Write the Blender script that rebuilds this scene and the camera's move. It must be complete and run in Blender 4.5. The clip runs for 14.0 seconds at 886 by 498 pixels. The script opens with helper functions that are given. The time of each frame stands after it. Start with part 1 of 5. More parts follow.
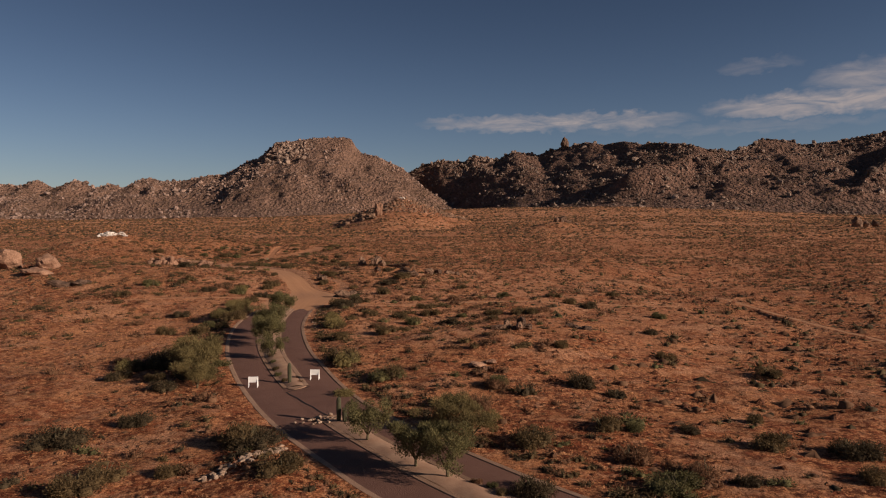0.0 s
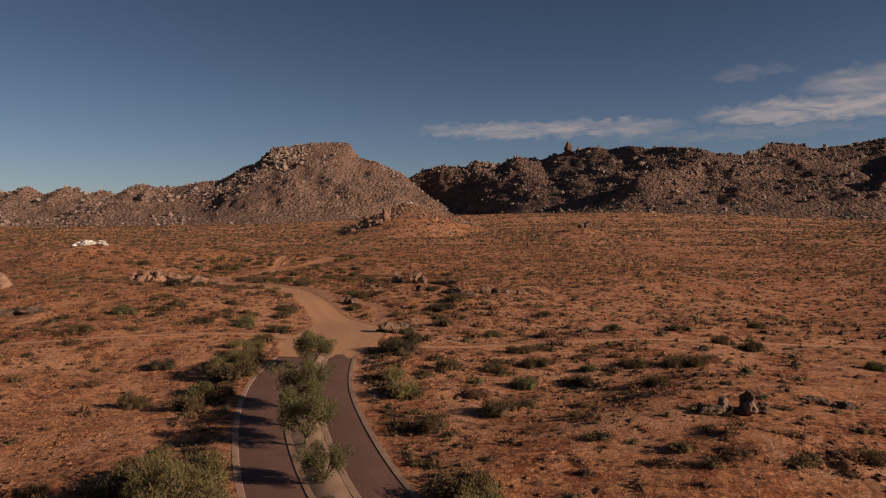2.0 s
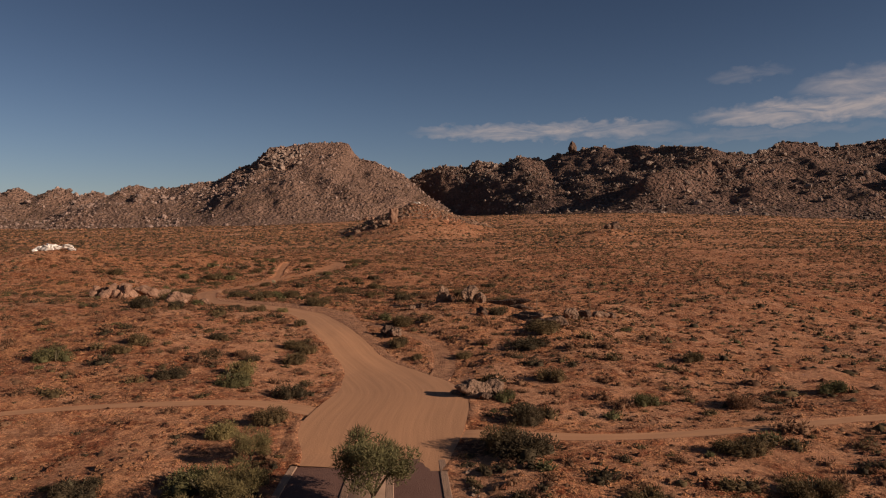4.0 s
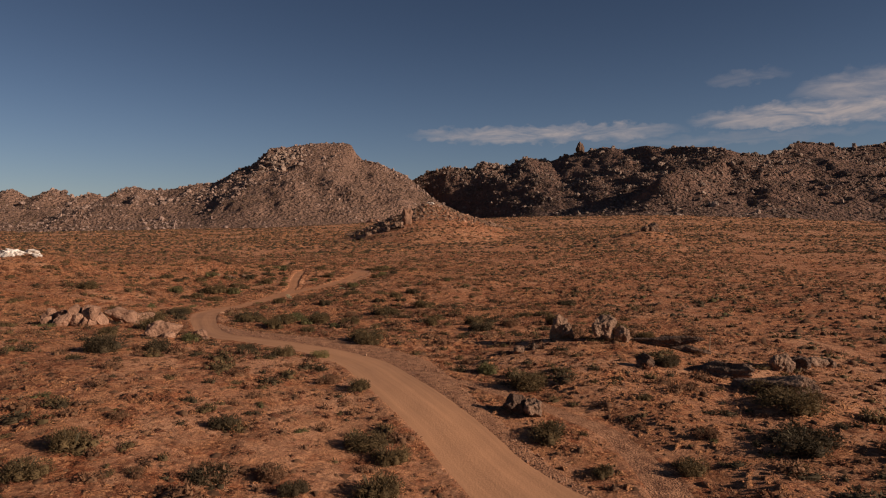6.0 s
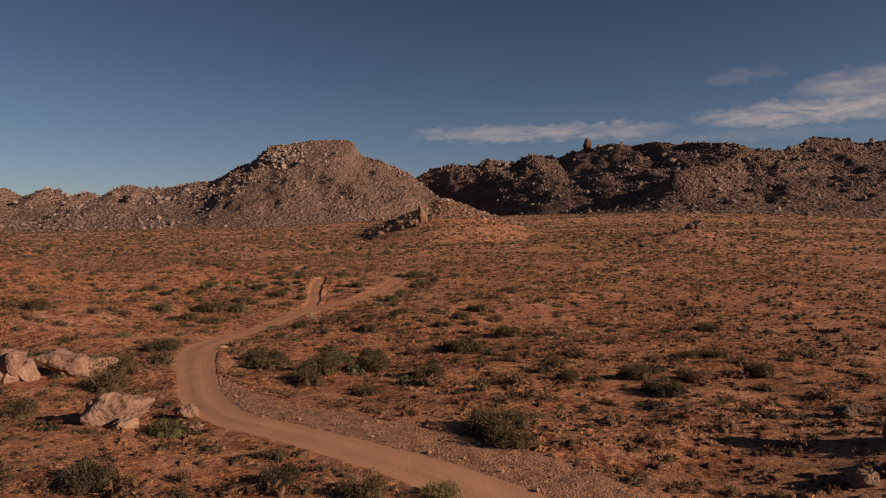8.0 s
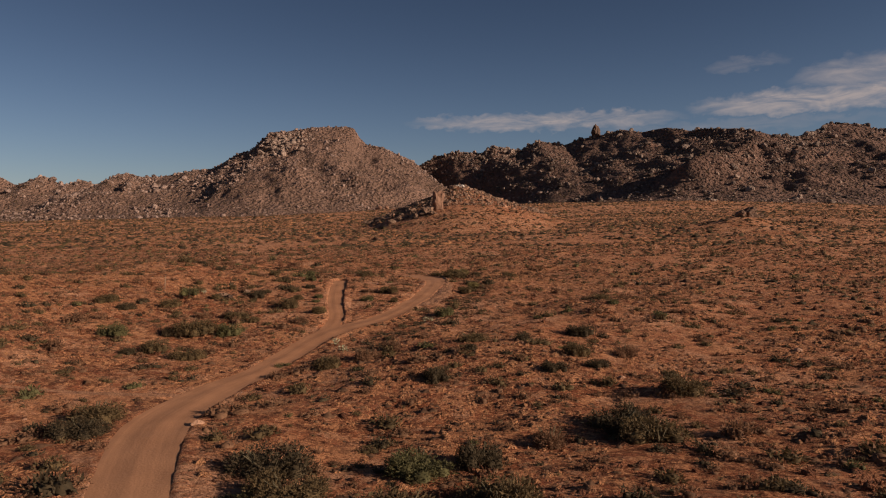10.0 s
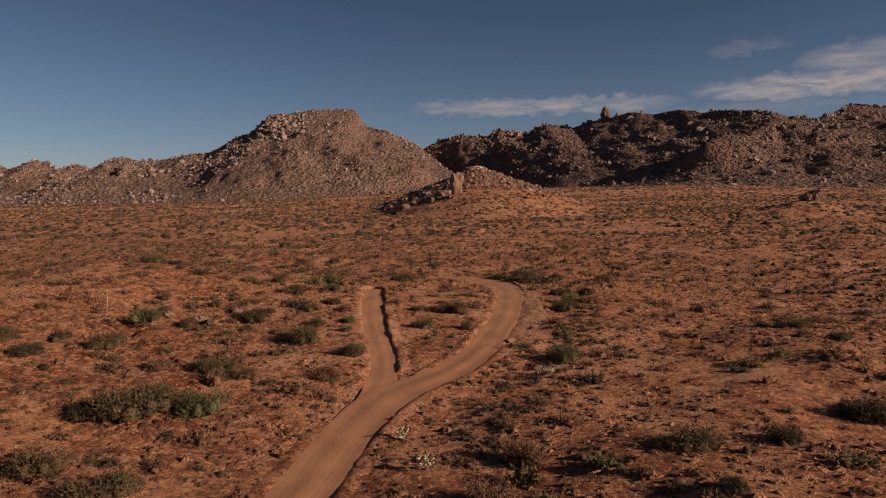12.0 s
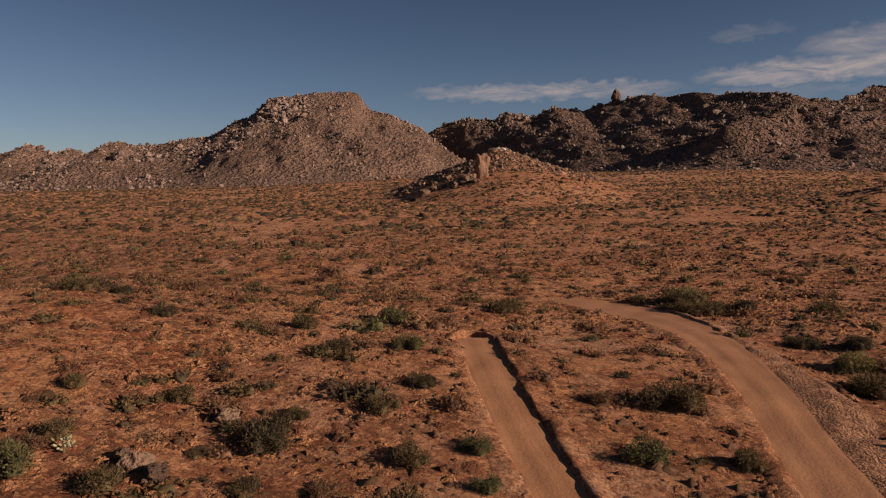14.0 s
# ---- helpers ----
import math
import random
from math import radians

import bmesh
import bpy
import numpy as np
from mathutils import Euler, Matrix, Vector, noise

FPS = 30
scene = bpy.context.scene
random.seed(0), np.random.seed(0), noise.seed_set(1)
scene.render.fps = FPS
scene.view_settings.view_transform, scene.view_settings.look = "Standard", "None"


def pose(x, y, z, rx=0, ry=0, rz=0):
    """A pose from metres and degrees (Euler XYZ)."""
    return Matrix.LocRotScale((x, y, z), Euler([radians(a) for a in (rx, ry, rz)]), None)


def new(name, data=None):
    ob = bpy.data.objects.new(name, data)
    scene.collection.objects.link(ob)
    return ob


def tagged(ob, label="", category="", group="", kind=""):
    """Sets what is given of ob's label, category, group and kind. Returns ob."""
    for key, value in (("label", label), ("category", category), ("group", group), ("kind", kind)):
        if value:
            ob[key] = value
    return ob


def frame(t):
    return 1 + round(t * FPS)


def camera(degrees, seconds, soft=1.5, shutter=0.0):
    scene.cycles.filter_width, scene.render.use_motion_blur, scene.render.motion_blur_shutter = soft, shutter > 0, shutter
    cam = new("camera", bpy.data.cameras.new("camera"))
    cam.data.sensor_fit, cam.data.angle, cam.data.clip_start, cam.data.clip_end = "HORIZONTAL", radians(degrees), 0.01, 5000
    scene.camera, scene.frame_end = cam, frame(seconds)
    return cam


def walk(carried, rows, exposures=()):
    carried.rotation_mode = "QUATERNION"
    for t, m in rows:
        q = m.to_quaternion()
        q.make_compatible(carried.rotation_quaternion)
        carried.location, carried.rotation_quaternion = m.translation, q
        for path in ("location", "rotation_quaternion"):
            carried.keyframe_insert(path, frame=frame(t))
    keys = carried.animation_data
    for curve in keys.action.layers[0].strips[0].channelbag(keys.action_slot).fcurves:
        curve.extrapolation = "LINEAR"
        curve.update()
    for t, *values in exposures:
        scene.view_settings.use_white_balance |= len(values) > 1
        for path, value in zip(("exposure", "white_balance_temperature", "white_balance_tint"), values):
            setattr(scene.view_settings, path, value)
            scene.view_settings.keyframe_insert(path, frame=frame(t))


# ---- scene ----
cam = camera(65.4, 14.0, 1.15)
METRES, EYE, TILT, LEAN, TURN = 352.0, 15.5, 1.16, 0.0, 0.0
ROWS = [
    (0.0, 0.0, 0.0000, 0.0, 0.00, -3.12, -0.01),
    (0.5, -0.0085, 0.0255, -0.0005, -0.07, -2.92, 0.0),
    (1.0, -0.0173, 0.0511, -0.001, -0.15, -2.77, 0.01),
    (1.5, -0.026, 0.0769, -0.0016, -0.25, -2.65, 0.03),
    (2.0, -0.0345, 0.1027, -0.0021, -0.36, -2.57, 0.1),
    (2.5, -0.0421, 0.1286, -0.0027, -0.46, -2.51, 0.18),
    (3.0, -0.0489, 0.1543, -0.0033, -0.54, -2.50, 0.23),
    (5.5, -0.0854, 0.2798, -0.0059, -0.70, -2.22, 0.16),
    (6.0, -0.0947, 0.3048, -0.0063, -0.71, -2.19, 0.17),
    (6.5, -0.1036, 0.3300, -0.0068, -0.74, -2.21, 0.2),
    (7.0, -0.1116, 0.3551, -0.0072, -0.77, -2.22, 0.22),
    (7.5, -0.1191, 0.3799, -0.0076, -0.81, -2.25, 0.27),
    (8.0, -0.1261, 0.4045, -0.0081, -0.82, -2.28, 0.32),
    (10.5, -0.1566, 0.5267, -0.0108, -0.85, -3.49, 0.43),
    (11.0, -0.1624, 0.5513, -0.0114, -0.87, -3.80, 0.48),
    (11.5, -0.1683, 0.5761, -0.0119, -0.84, -4.11, 0.43),
    (12.0, -0.1746, 0.6008, -0.0124, -0.81, -4.39, 0.39),
    (12.5, -0.1814, 0.6261, -0.0129, -0.77, -4.68, 0.36),
    (13.0, -0.1882, 0.6511, -0.0132, -0.77, -5.00, 0.37),
    (13.5, -0.195, 0.6761, -0.0138, -0.75, -5.34, 0.37),
    (14.0, -0.2014, 0.7008, -0.0142, -0.77, -5.55, 0.39),
]
EXPOSURE = 0.24
walk(cam, [(t, pose(0, 0, EYE, TILT, LEAN, TURN) @ pose(METRES * x, METRES * y, METRES * z, 90 + pitch, roll, yaw)) for t, x, y, z, yaw, pitch, roll in ROWS],
     exposures=[(0.0, EXPOSURE), (14.0, EXPOSURE)])

# ---- world and sun ----
SUN_ELEVATION, SUN_AZIMUTH = 19.0, 111.0     # degrees; azimuth clockwise from +y


def sun_vector():
    e, a = radians(SUN_ELEVATION), radians(SUN_AZIMUTH)
    return Vector((math.cos(e) * math.sin(a), math.cos(e) * math.cos(a), math.sin(e)))


def build_world():
    world = bpy.data.worlds.new("sky")
    scene.world = world
    world.use_nodes = True
    nt = world.node_tree
    nt.nodes.clear()
    N, L = nt.nodes.new, nt.links.new
    out, back = N("ShaderNodeOutputWorld"), N("ShaderNodeBackground")
    sky = N("ShaderNodeTexSky")
    sky.sky_type, sky.sun_disc = "NISHITA", False
    sky.sun_elevation, sky.sun_rotation = radians(SUN_ELEVATION), radians(SUN_AZIMUTH)
    sky.altitude, sky.air_density, sky.dust_density, sky.ozone_density = 800, 1.0, 0.3, 2.2
    tint = N("ShaderNodeMix")
    tint.data_type, tint.blend_type = "RGBA", "MULTIPLY"
    tint.inputs["Factor"].default_value = 1.0
    tint.inputs["B"].default_value = (*SKY_TINT, 1)
    L(sky.outputs[0], tint.inputs["A"])

    def calc(op, a, b=None, c=None):
        n = N("ShaderNodeMath")
        n.operation = op
        for i, v in enumerate((a, b, c)):
            if v is None:
                continue
            if isinstance(v, (int, float)):
                n.inputs[i].default_value = v
            else:
                L(v, n.inputs[i])
        return n.outputs[0]

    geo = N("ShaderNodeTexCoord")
    # sky colour dimmed by hand with height, which also weakens the fill light
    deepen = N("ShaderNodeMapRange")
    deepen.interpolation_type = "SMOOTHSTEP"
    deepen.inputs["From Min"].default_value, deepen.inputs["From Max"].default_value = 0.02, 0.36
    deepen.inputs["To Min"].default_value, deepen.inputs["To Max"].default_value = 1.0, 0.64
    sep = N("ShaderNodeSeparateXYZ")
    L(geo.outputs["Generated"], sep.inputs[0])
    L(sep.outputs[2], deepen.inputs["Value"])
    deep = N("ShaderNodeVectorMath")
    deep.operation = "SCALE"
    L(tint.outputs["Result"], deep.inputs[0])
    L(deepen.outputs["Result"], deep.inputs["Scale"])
    az = calc("MULTIPLY", calc("ARCTAN2", sep.outputs[0], sep.outputs[1]), 57.2958)
    el = calc("MULTIPLY", calc("ARCSINE", sep.outputs[2]), 57.2958)
    comb = N("ShaderNodeCombineXYZ")
    L(calc("MULTIPLY", az, 0.16), comb.inputs[0])
    L(calc("MULTIPLY", el, 0.75), comb.inputs[1])
    wisps = N("ShaderNodeTexNoise")
    wisps.inputs["Scale"].default_value, wisps.inputs["Detail"].default_value = 1.6, 7.0
    wisps.inputs["Roughness"].default_value, wisps.inputs["Distortion"].default_value = 0.62, 0.6
    L(comb.outputs[0], wisps.inputs["Vector"])
    comb2 = N("ShaderNodeCombineXYZ")
    L(calc("MULTIPLY", az, 0.5), comb2.inputs[0])
    L(calc("MULTIPLY", el, 0.9), comb2.inputs[1])
    puffs = N("ShaderNodeTexNoise")
    puffs.inputs["Scale"].default_value, puffs.inputs["Detail"].default_value = 1.5, 6.0
    L(comb2.outputs[0], puffs.inputs["Vector"])
    lift = calc("MULTIPLY", calc("SUBTRACT", puffs.outputs["Fac"], 0.5), 1.7)
    total = None
    for a0, e0, half_a, half_e, lean, amount in CLOUDS:
        da = calc("SUBTRACT", az, a0)
        de = calc("SUBTRACT", calc("ADD", el, lift), calc("ADD", e0, calc("MULTIPLY", da, lean)))
        r2 = calc("ADD", calc("POWER", calc("ABSOLUTE", calc("DIVIDE", da, half_a)), 2.5),
                  calc("POWER", calc("ABSOLUTE", calc("DIVIDE", de, half_e)), 2.0))
        mask = calc("MULTIPLY", calc("MAXIMUM", calc("SUBTRACT", 1.0, r2), 0.0), amount)
        total = mask if total is None else calc("MAXIMUM", total, mask)
    edge = calc("MULTIPLY", calc("SUBTRACT", wisps.outputs["Fac"], 0.28), 2.4)
    cover = calc("MINIMUM", calc("MAXIMUM", calc("MULTIPLY", total, edge), 0.0), 0.85)
    mix = N("ShaderNodeMix")
    mix.data_type = "RGBA"
    L(cover, mix.inputs["Factor"])
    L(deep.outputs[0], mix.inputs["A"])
    mix.inputs["B"].default_value = (*CLOUD_COLOUR, 1)
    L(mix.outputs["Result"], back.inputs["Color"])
    back.inputs["Strength"].default_value = SKY_STRENGTH
    L(back.outputs[0], out.inputs[0])


SKY_STRENGTH, SKY_TINT = 0.046, (0.93, 0.885, 0.98)
CLOUD_COLOUR = (7.5, 6.3, 6.0)
# azimuth, elevation, half width, half height (degrees), lean, density
CLOUDS = [(9.0, 8.3, 11.5, 0.8, 0.0, 1.1), (29.5, 8.9, 9.5, 1.05, 0.01, 1.4), (33.5, 10.4, 6.5, 1.5, 0.03, 0.75),
          (24.5, 11.8, 3.2, 0.6, 0.03, 0.28), (23.0, 7.4, 12.0, 0.5, 0.0, 0.28)]
build_world()
sun = new("sun", bpy.data.lights.new("sun", "SUN"))
sun.data.energy, sun.data.angle, sun.data.color = 5.0, radians(0.55), (1.0, 0.83, 0.68)
sun.matrix_world = Matrix.Translation((60, 0, 80)) @ sun_vector().to_track_quat("Z", "Y").to_matrix().to_4x4()

# ---- materials ----


def material(name, dark, light, scale=1.0, rough=0.9, bump=0.3, fine=8.0, vary="island", metallic=0.0, mottle=0.5, spread=0.45):
    """A mottled surface: two scales of noise between two colours, grain in relief, and a shift from piece to piece."""
    m = bpy.data.materials.new(name)
    m.use_nodes = True
    nt = m.node_tree
    N, L = nt.nodes.new, nt.links.new
    bsdf = nt.nodes["Principled BSDF"]
    bsdf.inputs["Roughness"].default_value, bsdf.inputs["Metallic"].default_value = rough, metallic
    bsdf.inputs["Specular IOR Level"].default_value = 0.25
    co = N("ShaderNodeNewGeometry")
    a, b = N("ShaderNodeTexNoise"), N("ShaderNodeTexNoise")
    a.inputs["Scale"].default_value, a.inputs["Detail"].default_value = scale, 5.0
    b.inputs["Scale"].default_value, b.inputs["Detail"].default_value = scale * fine, 4.0
    for n in (a, b):
        L(co.outputs["Position"], n.inputs["Vector"])
    add = N("ShaderNodeMath")
    add.operation = "MULTIPLY_ADD"
    L(a.outputs["Fac"], add.inputs[0])
    add.inputs[1].default_value = 1.0
    sub = N("ShaderNodeMath")
    sub.operation = "MULTIPLY_ADD"
    L(b.outputs["Fac"], sub.inputs[0])
    sub.inputs[1].default_value, sub.inputs[2].default_value = mottle, -mottle / 2
    L(sub.outputs[0], add.inputs[2])
    fac = add.outputs[0]
    if vary:
        rnd = N("ShaderNodeMath")
        rnd.operation = "MULTIPLY_ADD"
        if vary == "island":
            L(co.outputs["Random Per Island"], rnd.inputs[0])
        else:
            info = N("ShaderNodeObjectInfo")
            L(info.outputs["Random"], rnd.inputs[0])
        rnd.inputs[1].default_value = spread
        sh = N("ShaderNodeMath")
        sh.operation = "SUBTRACT"
        L(fac, sh.inputs[0])
        sh.inputs[1].default_value = spread / 2
        L(sh.outputs[0], rnd.inputs[2])
        fac = rnd.outputs[0]
    ramp = N("ShaderNodeValToRGB")
    ramp.color_ramp.elements[0].position, ramp.color_ramp.elements[1].position = 0.25, 0.75
    ramp.color_ramp.elements[0].color, ramp.color_ramp.elements[1].color = (*dark, 1), (*light, 1)
    L(fac, ramp.inputs[0])
    L(ramp.outputs[0], bsdf.inputs["Base Color"])
    if bump:
        bn = N("ShaderNodeBump")
        bn.inputs["Strength"].default_value, bn.inputs["Distance"].default_value = bump, 0.4 / scale
        L(b.outputs["Fac"], bn.inputs["Height"])
        L(bn.outputs[0], bsdf.inputs["Normal"])
    return m


def leaf_material(name, dark, light):
    """Thin leaves that let some light through."""
    m = material(name, dark, light, 0.9, 0.85, 0, 7, "island", mottle=0.7, spread=0.3)
    nt = m.node_tree
    bsdf, out = nt.nodes["Principled BSDF"], nt.nodes["Material Output"]
    thin, mix = nt.nodes.new("ShaderNodeBsdfTranslucent"), nt.nodes.new("ShaderNodeMixShader")
    mix.inputs[0].default_value = 0.3
    nt.links.new(bsdf.inputs["Base Color"].links[0].from_socket, thin.inputs["Color"])
    nt.links.new(bsdf.outputs[0], mix.inputs[1])
    nt.links.new(thin.outputs[0], mix.inputs[2])
    nt.links.new(mix.outputs[0], out.inputs["Surface"])
    return m


def ground_material():
    """Red granite soil with straw-coloured dry grass, pale gravel patches and faint darker crust."""
    m = bpy.data.materials.new("desert_soil")
    m.use_nodes = True
    nt = m.node_tree
    N, L = nt.nodes.new, nt.links.new
    bsdf = nt.nodes["Principled BSDF"]
    bsdf.inputs["Roughness"].default_value, bsdf.inputs["Specular IOR Level"].default_value = 0.95, 0.1
    co = N("ShaderNodeNewGeometry")

    def noise_at(scale, detail=5.0, rough=0.55):
        n = N("ShaderNodeTexNoise")
        n.inputs["Scale"].default_value, n.inputs["Detail"].default_value, n.inputs["Roughness"].default_value = scale, detail, rough
        L(co.outputs["Position"], n.inputs["Vector"])
        return n.outputs["Fac"]

    def ramp(fac, p0, p1, most=1.0):
        r = N("ShaderNodeMapRange")
        r.inputs["From Min"].default_value, r.inputs["From Max"].default_value = p0, p1
        r.inputs["To Max"].default_value = most
        L(fac, r.inputs["Value"])
        return r.outputs["Result"]

    def blend(a, b, fac):
        x = N("ShaderNodeMix")
        x.data_type = "RGBA"
        for key, v in (("A", a), ("B", b)):
            if isinstance(v, tuple):
                x.inputs[key].default_value = (*v, 1)
            else:
                L(v, x.inputs[key])
        L(fac, x.inputs["Factor"])
        return x.outputs["Result"]

    def patch(scale, lo, hi, crumb, most=1.0):
        """Patches of that scale with crumbling insides and edges, covering no more than that share."""
        n = N("ShaderNodeMath")
        n.operation = "MULTIPLY"
        L(ramp(noise_at(scale, 9, 0.7), lo, hi, most), n.inputs[0])
        L(ramp(noise_at(crumb, 6, 0.75), 0.36, 0.56), n.inputs[1])
        return n.outputs[0]

    soil = blend(SOIL_RED, SOIL_PALE, ramp(noise_at(0.04, 6, 0.65), 0.42, 0.62))
    soil = blend(soil, SOIL_DARK, ramp(noise_at(0.32, 8, 0.75), 0.49, 0.60))
    soil = blend(soil, SOIL_DARK, ramp(noise_at(1.4, 8, 0.8), 0.45, 0.58))
    soil = blend(soil, FLECK, ramp(noise_at(2.2, 8, 0.8), 0.51, 0.60))
    soil = blend(soil, FLECK, patch(0.9, 0.52, 0.58, 5.5, 0.9))
    soil = blend(soil, STRAW, patch(0.13, 0.51, 0.58, 2.7, 0.75))
    soil = blend(soil, GRAVEL, patch(0.42, 0.54, 0.60, 3.1, 0.7))
    soil = blend(soil, GRAVEL, patch(0.075, 0.54, 0.60, 1.9, 0.85))
    soil = blend(soil, SOIL_DARK, ramp(noise_at(6.0, 5, 0.8), 0.48, 0.64))
    # pale sandy wash round the head of the paved road
    wash = N("ShaderNodeVectorMath")
    wash.operation = "DISTANCE"
    L(co.outputs["Position"], wash.inputs[0])
    wash.inputs[1].default_value = (-8, 135, 2)
    sandy = N("ShaderNodeMath")
    sandy.operation = "MULTIPLY"
    L(ramp(wash.outputs["Value"], 85, 25, 0.55), sandy.inputs[0])
    L(ramp(noise_at(0.2, 9, 0.8), 0.42, 0.58), sandy.inputs[1])
    soil = blend(soil, GRAVEL, sandy.outputs[0])
    # the upper fan is blended paler with y, towards the mountains
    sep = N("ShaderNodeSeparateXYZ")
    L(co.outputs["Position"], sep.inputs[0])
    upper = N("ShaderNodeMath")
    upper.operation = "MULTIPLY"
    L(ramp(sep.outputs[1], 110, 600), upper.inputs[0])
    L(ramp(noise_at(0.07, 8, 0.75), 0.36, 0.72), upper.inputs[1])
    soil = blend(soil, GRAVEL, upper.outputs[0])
    # the small hill is red earth
    away = N("ShaderNodeVectorMath")
    away.operation = "DISTANCE"
    L(co.outputs["Position"], away.inputs[0])
    away.inputs[1].default_value = (-37, 612, 30)
    red = N("ShaderNodeMath")
    red.operation = "MULTIPLY"
    L(ramp(away.outputs["Value"], 95, 40), red.inputs[0])
    L(ramp(noise_at(0.2, 6, 0.7), 0.30, 0.60), red.inputs[1])
    soil = blend(soil, blend(SOIL_RED, SOIL_DARK, ramp(noise_at(0.5, 8, 0.8), 0.42, 0.60)), red.outputs[0])
    L(soil, bsdf.inputs["Base Color"])
    bn = N("ShaderNodeBump")
    bn.inputs["Strength"].default_value, bn.inputs["Distance"].default_value = 1.0, 0.42
    relief = N("ShaderNodeMath")
    relief.operation = "MULTIPLY_ADD"
    L(noise_at(0.5, 5, 0.6), relief.inputs[0])
    relief.inputs[1].default_value = 1.6
    L(noise_at(1.7, 8, 0.74), relief.inputs[2])
    L(relief.outputs[0], bn.inputs["Height"])
    L(bn.outputs[0], bsdf.inputs["Normal"])
    return m


SOIL_DARK, SOIL_RED, SOIL_PALE = (0.085, 0.024, 0.011), (0.275, 0.073, 0.031), (0.41, 0.133, 0.057)
FLECK, STRAW, GRAVEL = (0.68, 0.296, 0.134), (0.56, 0.248, 0.114), (0.59, 0.298, 0.168)
MAT_GROUND = ground_material()
MAT_ASPHALT = material("asphalt", (0.135, 0.064, 0.046), (0.170, 0.084, 0.060), 0.5, 0.9, 0.25, 30, None)
MAT_JOINT = material("tar", (0.012, 0.010, 0.010), (0.02, 0.016, 0.015), 3, 0.7, 0.1, 5, None)
MAT_KERB = material("concrete", (0.23, 0.132, 0.084), (0.34, 0.205, 0.135), 1.2, 0.9, 0.3, 9, "object")
MAT_MEDIAN = material("decomposed_granite", (0.30, 0.165, 0.105), (0.44, 0.27, 0.175), 0.9, 0.95, 0.12, 12, None)
MAT_DIRT = material("graded_dirt", (0.32, 0.136, 0.063), (0.46, 0.209, 0.101), 0.35, 0.95, 0.10, 22, None)


def add_wheel_streaks(m):
    """Long faint streaks that wheels and the grader's blade have left along the track."""
    nt = m.node_tree
    N, L = nt.nodes.new, nt.links.new
    bsdf = nt.nodes["Principled BSDF"]
    base = bsdf.inputs["Base Color"].links[0].from_socket
    where, stretch, streak, band = N("ShaderNodeAttribute"), N("ShaderNodeMapping"), N("ShaderNodeTexNoise"), N("ShaderNodeMapRange")
    where.attribute_name = "lane"
    stretch.inputs["Scale"].default_value = (2.6, 0.07, 1.0)
    streak.inputs["Scale"].default_value, streak.inputs["Detail"].default_value = 1.0, 6.0
    streak.inputs["Roughness"].default_value = 0.65
    L(where.outputs["Vector"], stretch.inputs["Vector"])
    L(stretch.outputs[0], streak.inputs["Vector"])
    band.inputs["From Min"].default_value, band.inputs["From Max"].default_value = 0.3, 0.7
    band.inputs["To Min"].default_value, band.inputs["To Max"].default_value = 0.82, 1.08
    L(streak.outputs["Fac"], band.inputs["Value"])
    mul = N("ShaderNodeVectorMath")
    mul.operation = "SCALE"
    where_y, sep, sandy, pale = N("ShaderNodeNewGeometry"), N("ShaderNodeSeparateXYZ"), N("ShaderNodeMapRange"), N("ShaderNodeMix")
    L(where_y.outputs["Position"], sep.inputs[0])
    L(sep.outputs[1], sandy.inputs["Value"])
    sandy.inputs["From Min"].default_value, sandy.inputs["From Max"].default_value = 245, 165
    pale.data_type = "RGBA"
    pale.inputs["B"].default_value = (0.45, 0.220, 0.112, 1)
    L(base, pale.inputs["A"])
    L(sandy.outputs["Result"], pale.inputs["Factor"])
    L(pale.outputs["Result"], mul.inputs[0])
    L(band.outputs["Result"], mul.inputs["Scale"])
    L(mul.outputs[0], bsdf.inputs["Base Color"])


add_wheel_streaks(MAT_DIRT)
MAT_BERM = material("loose_earth", (0.17, 0.068, 0.035), (0.47, 0.228, 0.120), 1.4, 0.95, 0.9, 6, None, mottle=1.2)
MAT_ROCK = material("granite", (0.082, 0.046, 0.031), (0.25, 0.145, 0.093), 0.7, 0.9, 0.8, 6, "object")
MAT_WHITE_ROCK = material("quartz", (0.50, 0.41, 0.34), (0.74, 0.64, 0.56), 1.2, 0.85, 0.5, 5, "object")
MAT_STONES = material("loose_stones", (0.20, 0.095, 0.055), (0.40, 0.215, 0.130), 1.5, 0.9, 0.5, 5, "island")
MAT_RED_ROCK = material("red_granite", (0.17, 0.085, 0.052), (0.36, 0.20, 0.128), 0.5, 0.9, 0.5, 7, "object")
MAT_RUBBLE = material("pale_rubble", (0.22, 0.135, 0.09), (0.42, 0.29, 0.205), 1.5, 0.9, 0.4, 5, "object")
MAT_PALE_CLIFF = material("pale_granite", (0.17, 0.110, 0.082), (0.39, 0.268, 0.202), 0.06, 0.9, 0.6, 8, "island")
MAT_SLOPE = material("mountain_soil", (0.165, 0.092, 0.062), (0.30, 0.172, 0.120), 0.02, 0.95, 1.0, 9, None, mottle=1.0)
MAT_FAR_ROCK = material("mountain_granite", (0.135, 0.083, 0.064), (0.37, 0.245, 0.190), 0.04, 0.9, 0.6, 8, "island")
# darker tones than the western soil and rock, for the eastern range
MAT_SLOPE_EAST = material("mountain_soil_dark", (0.130, 0.072, 0.051), (0.24, 0.130, 0.090), 0.02, 0.95, 1.0, 9, None, mottle=1.0)
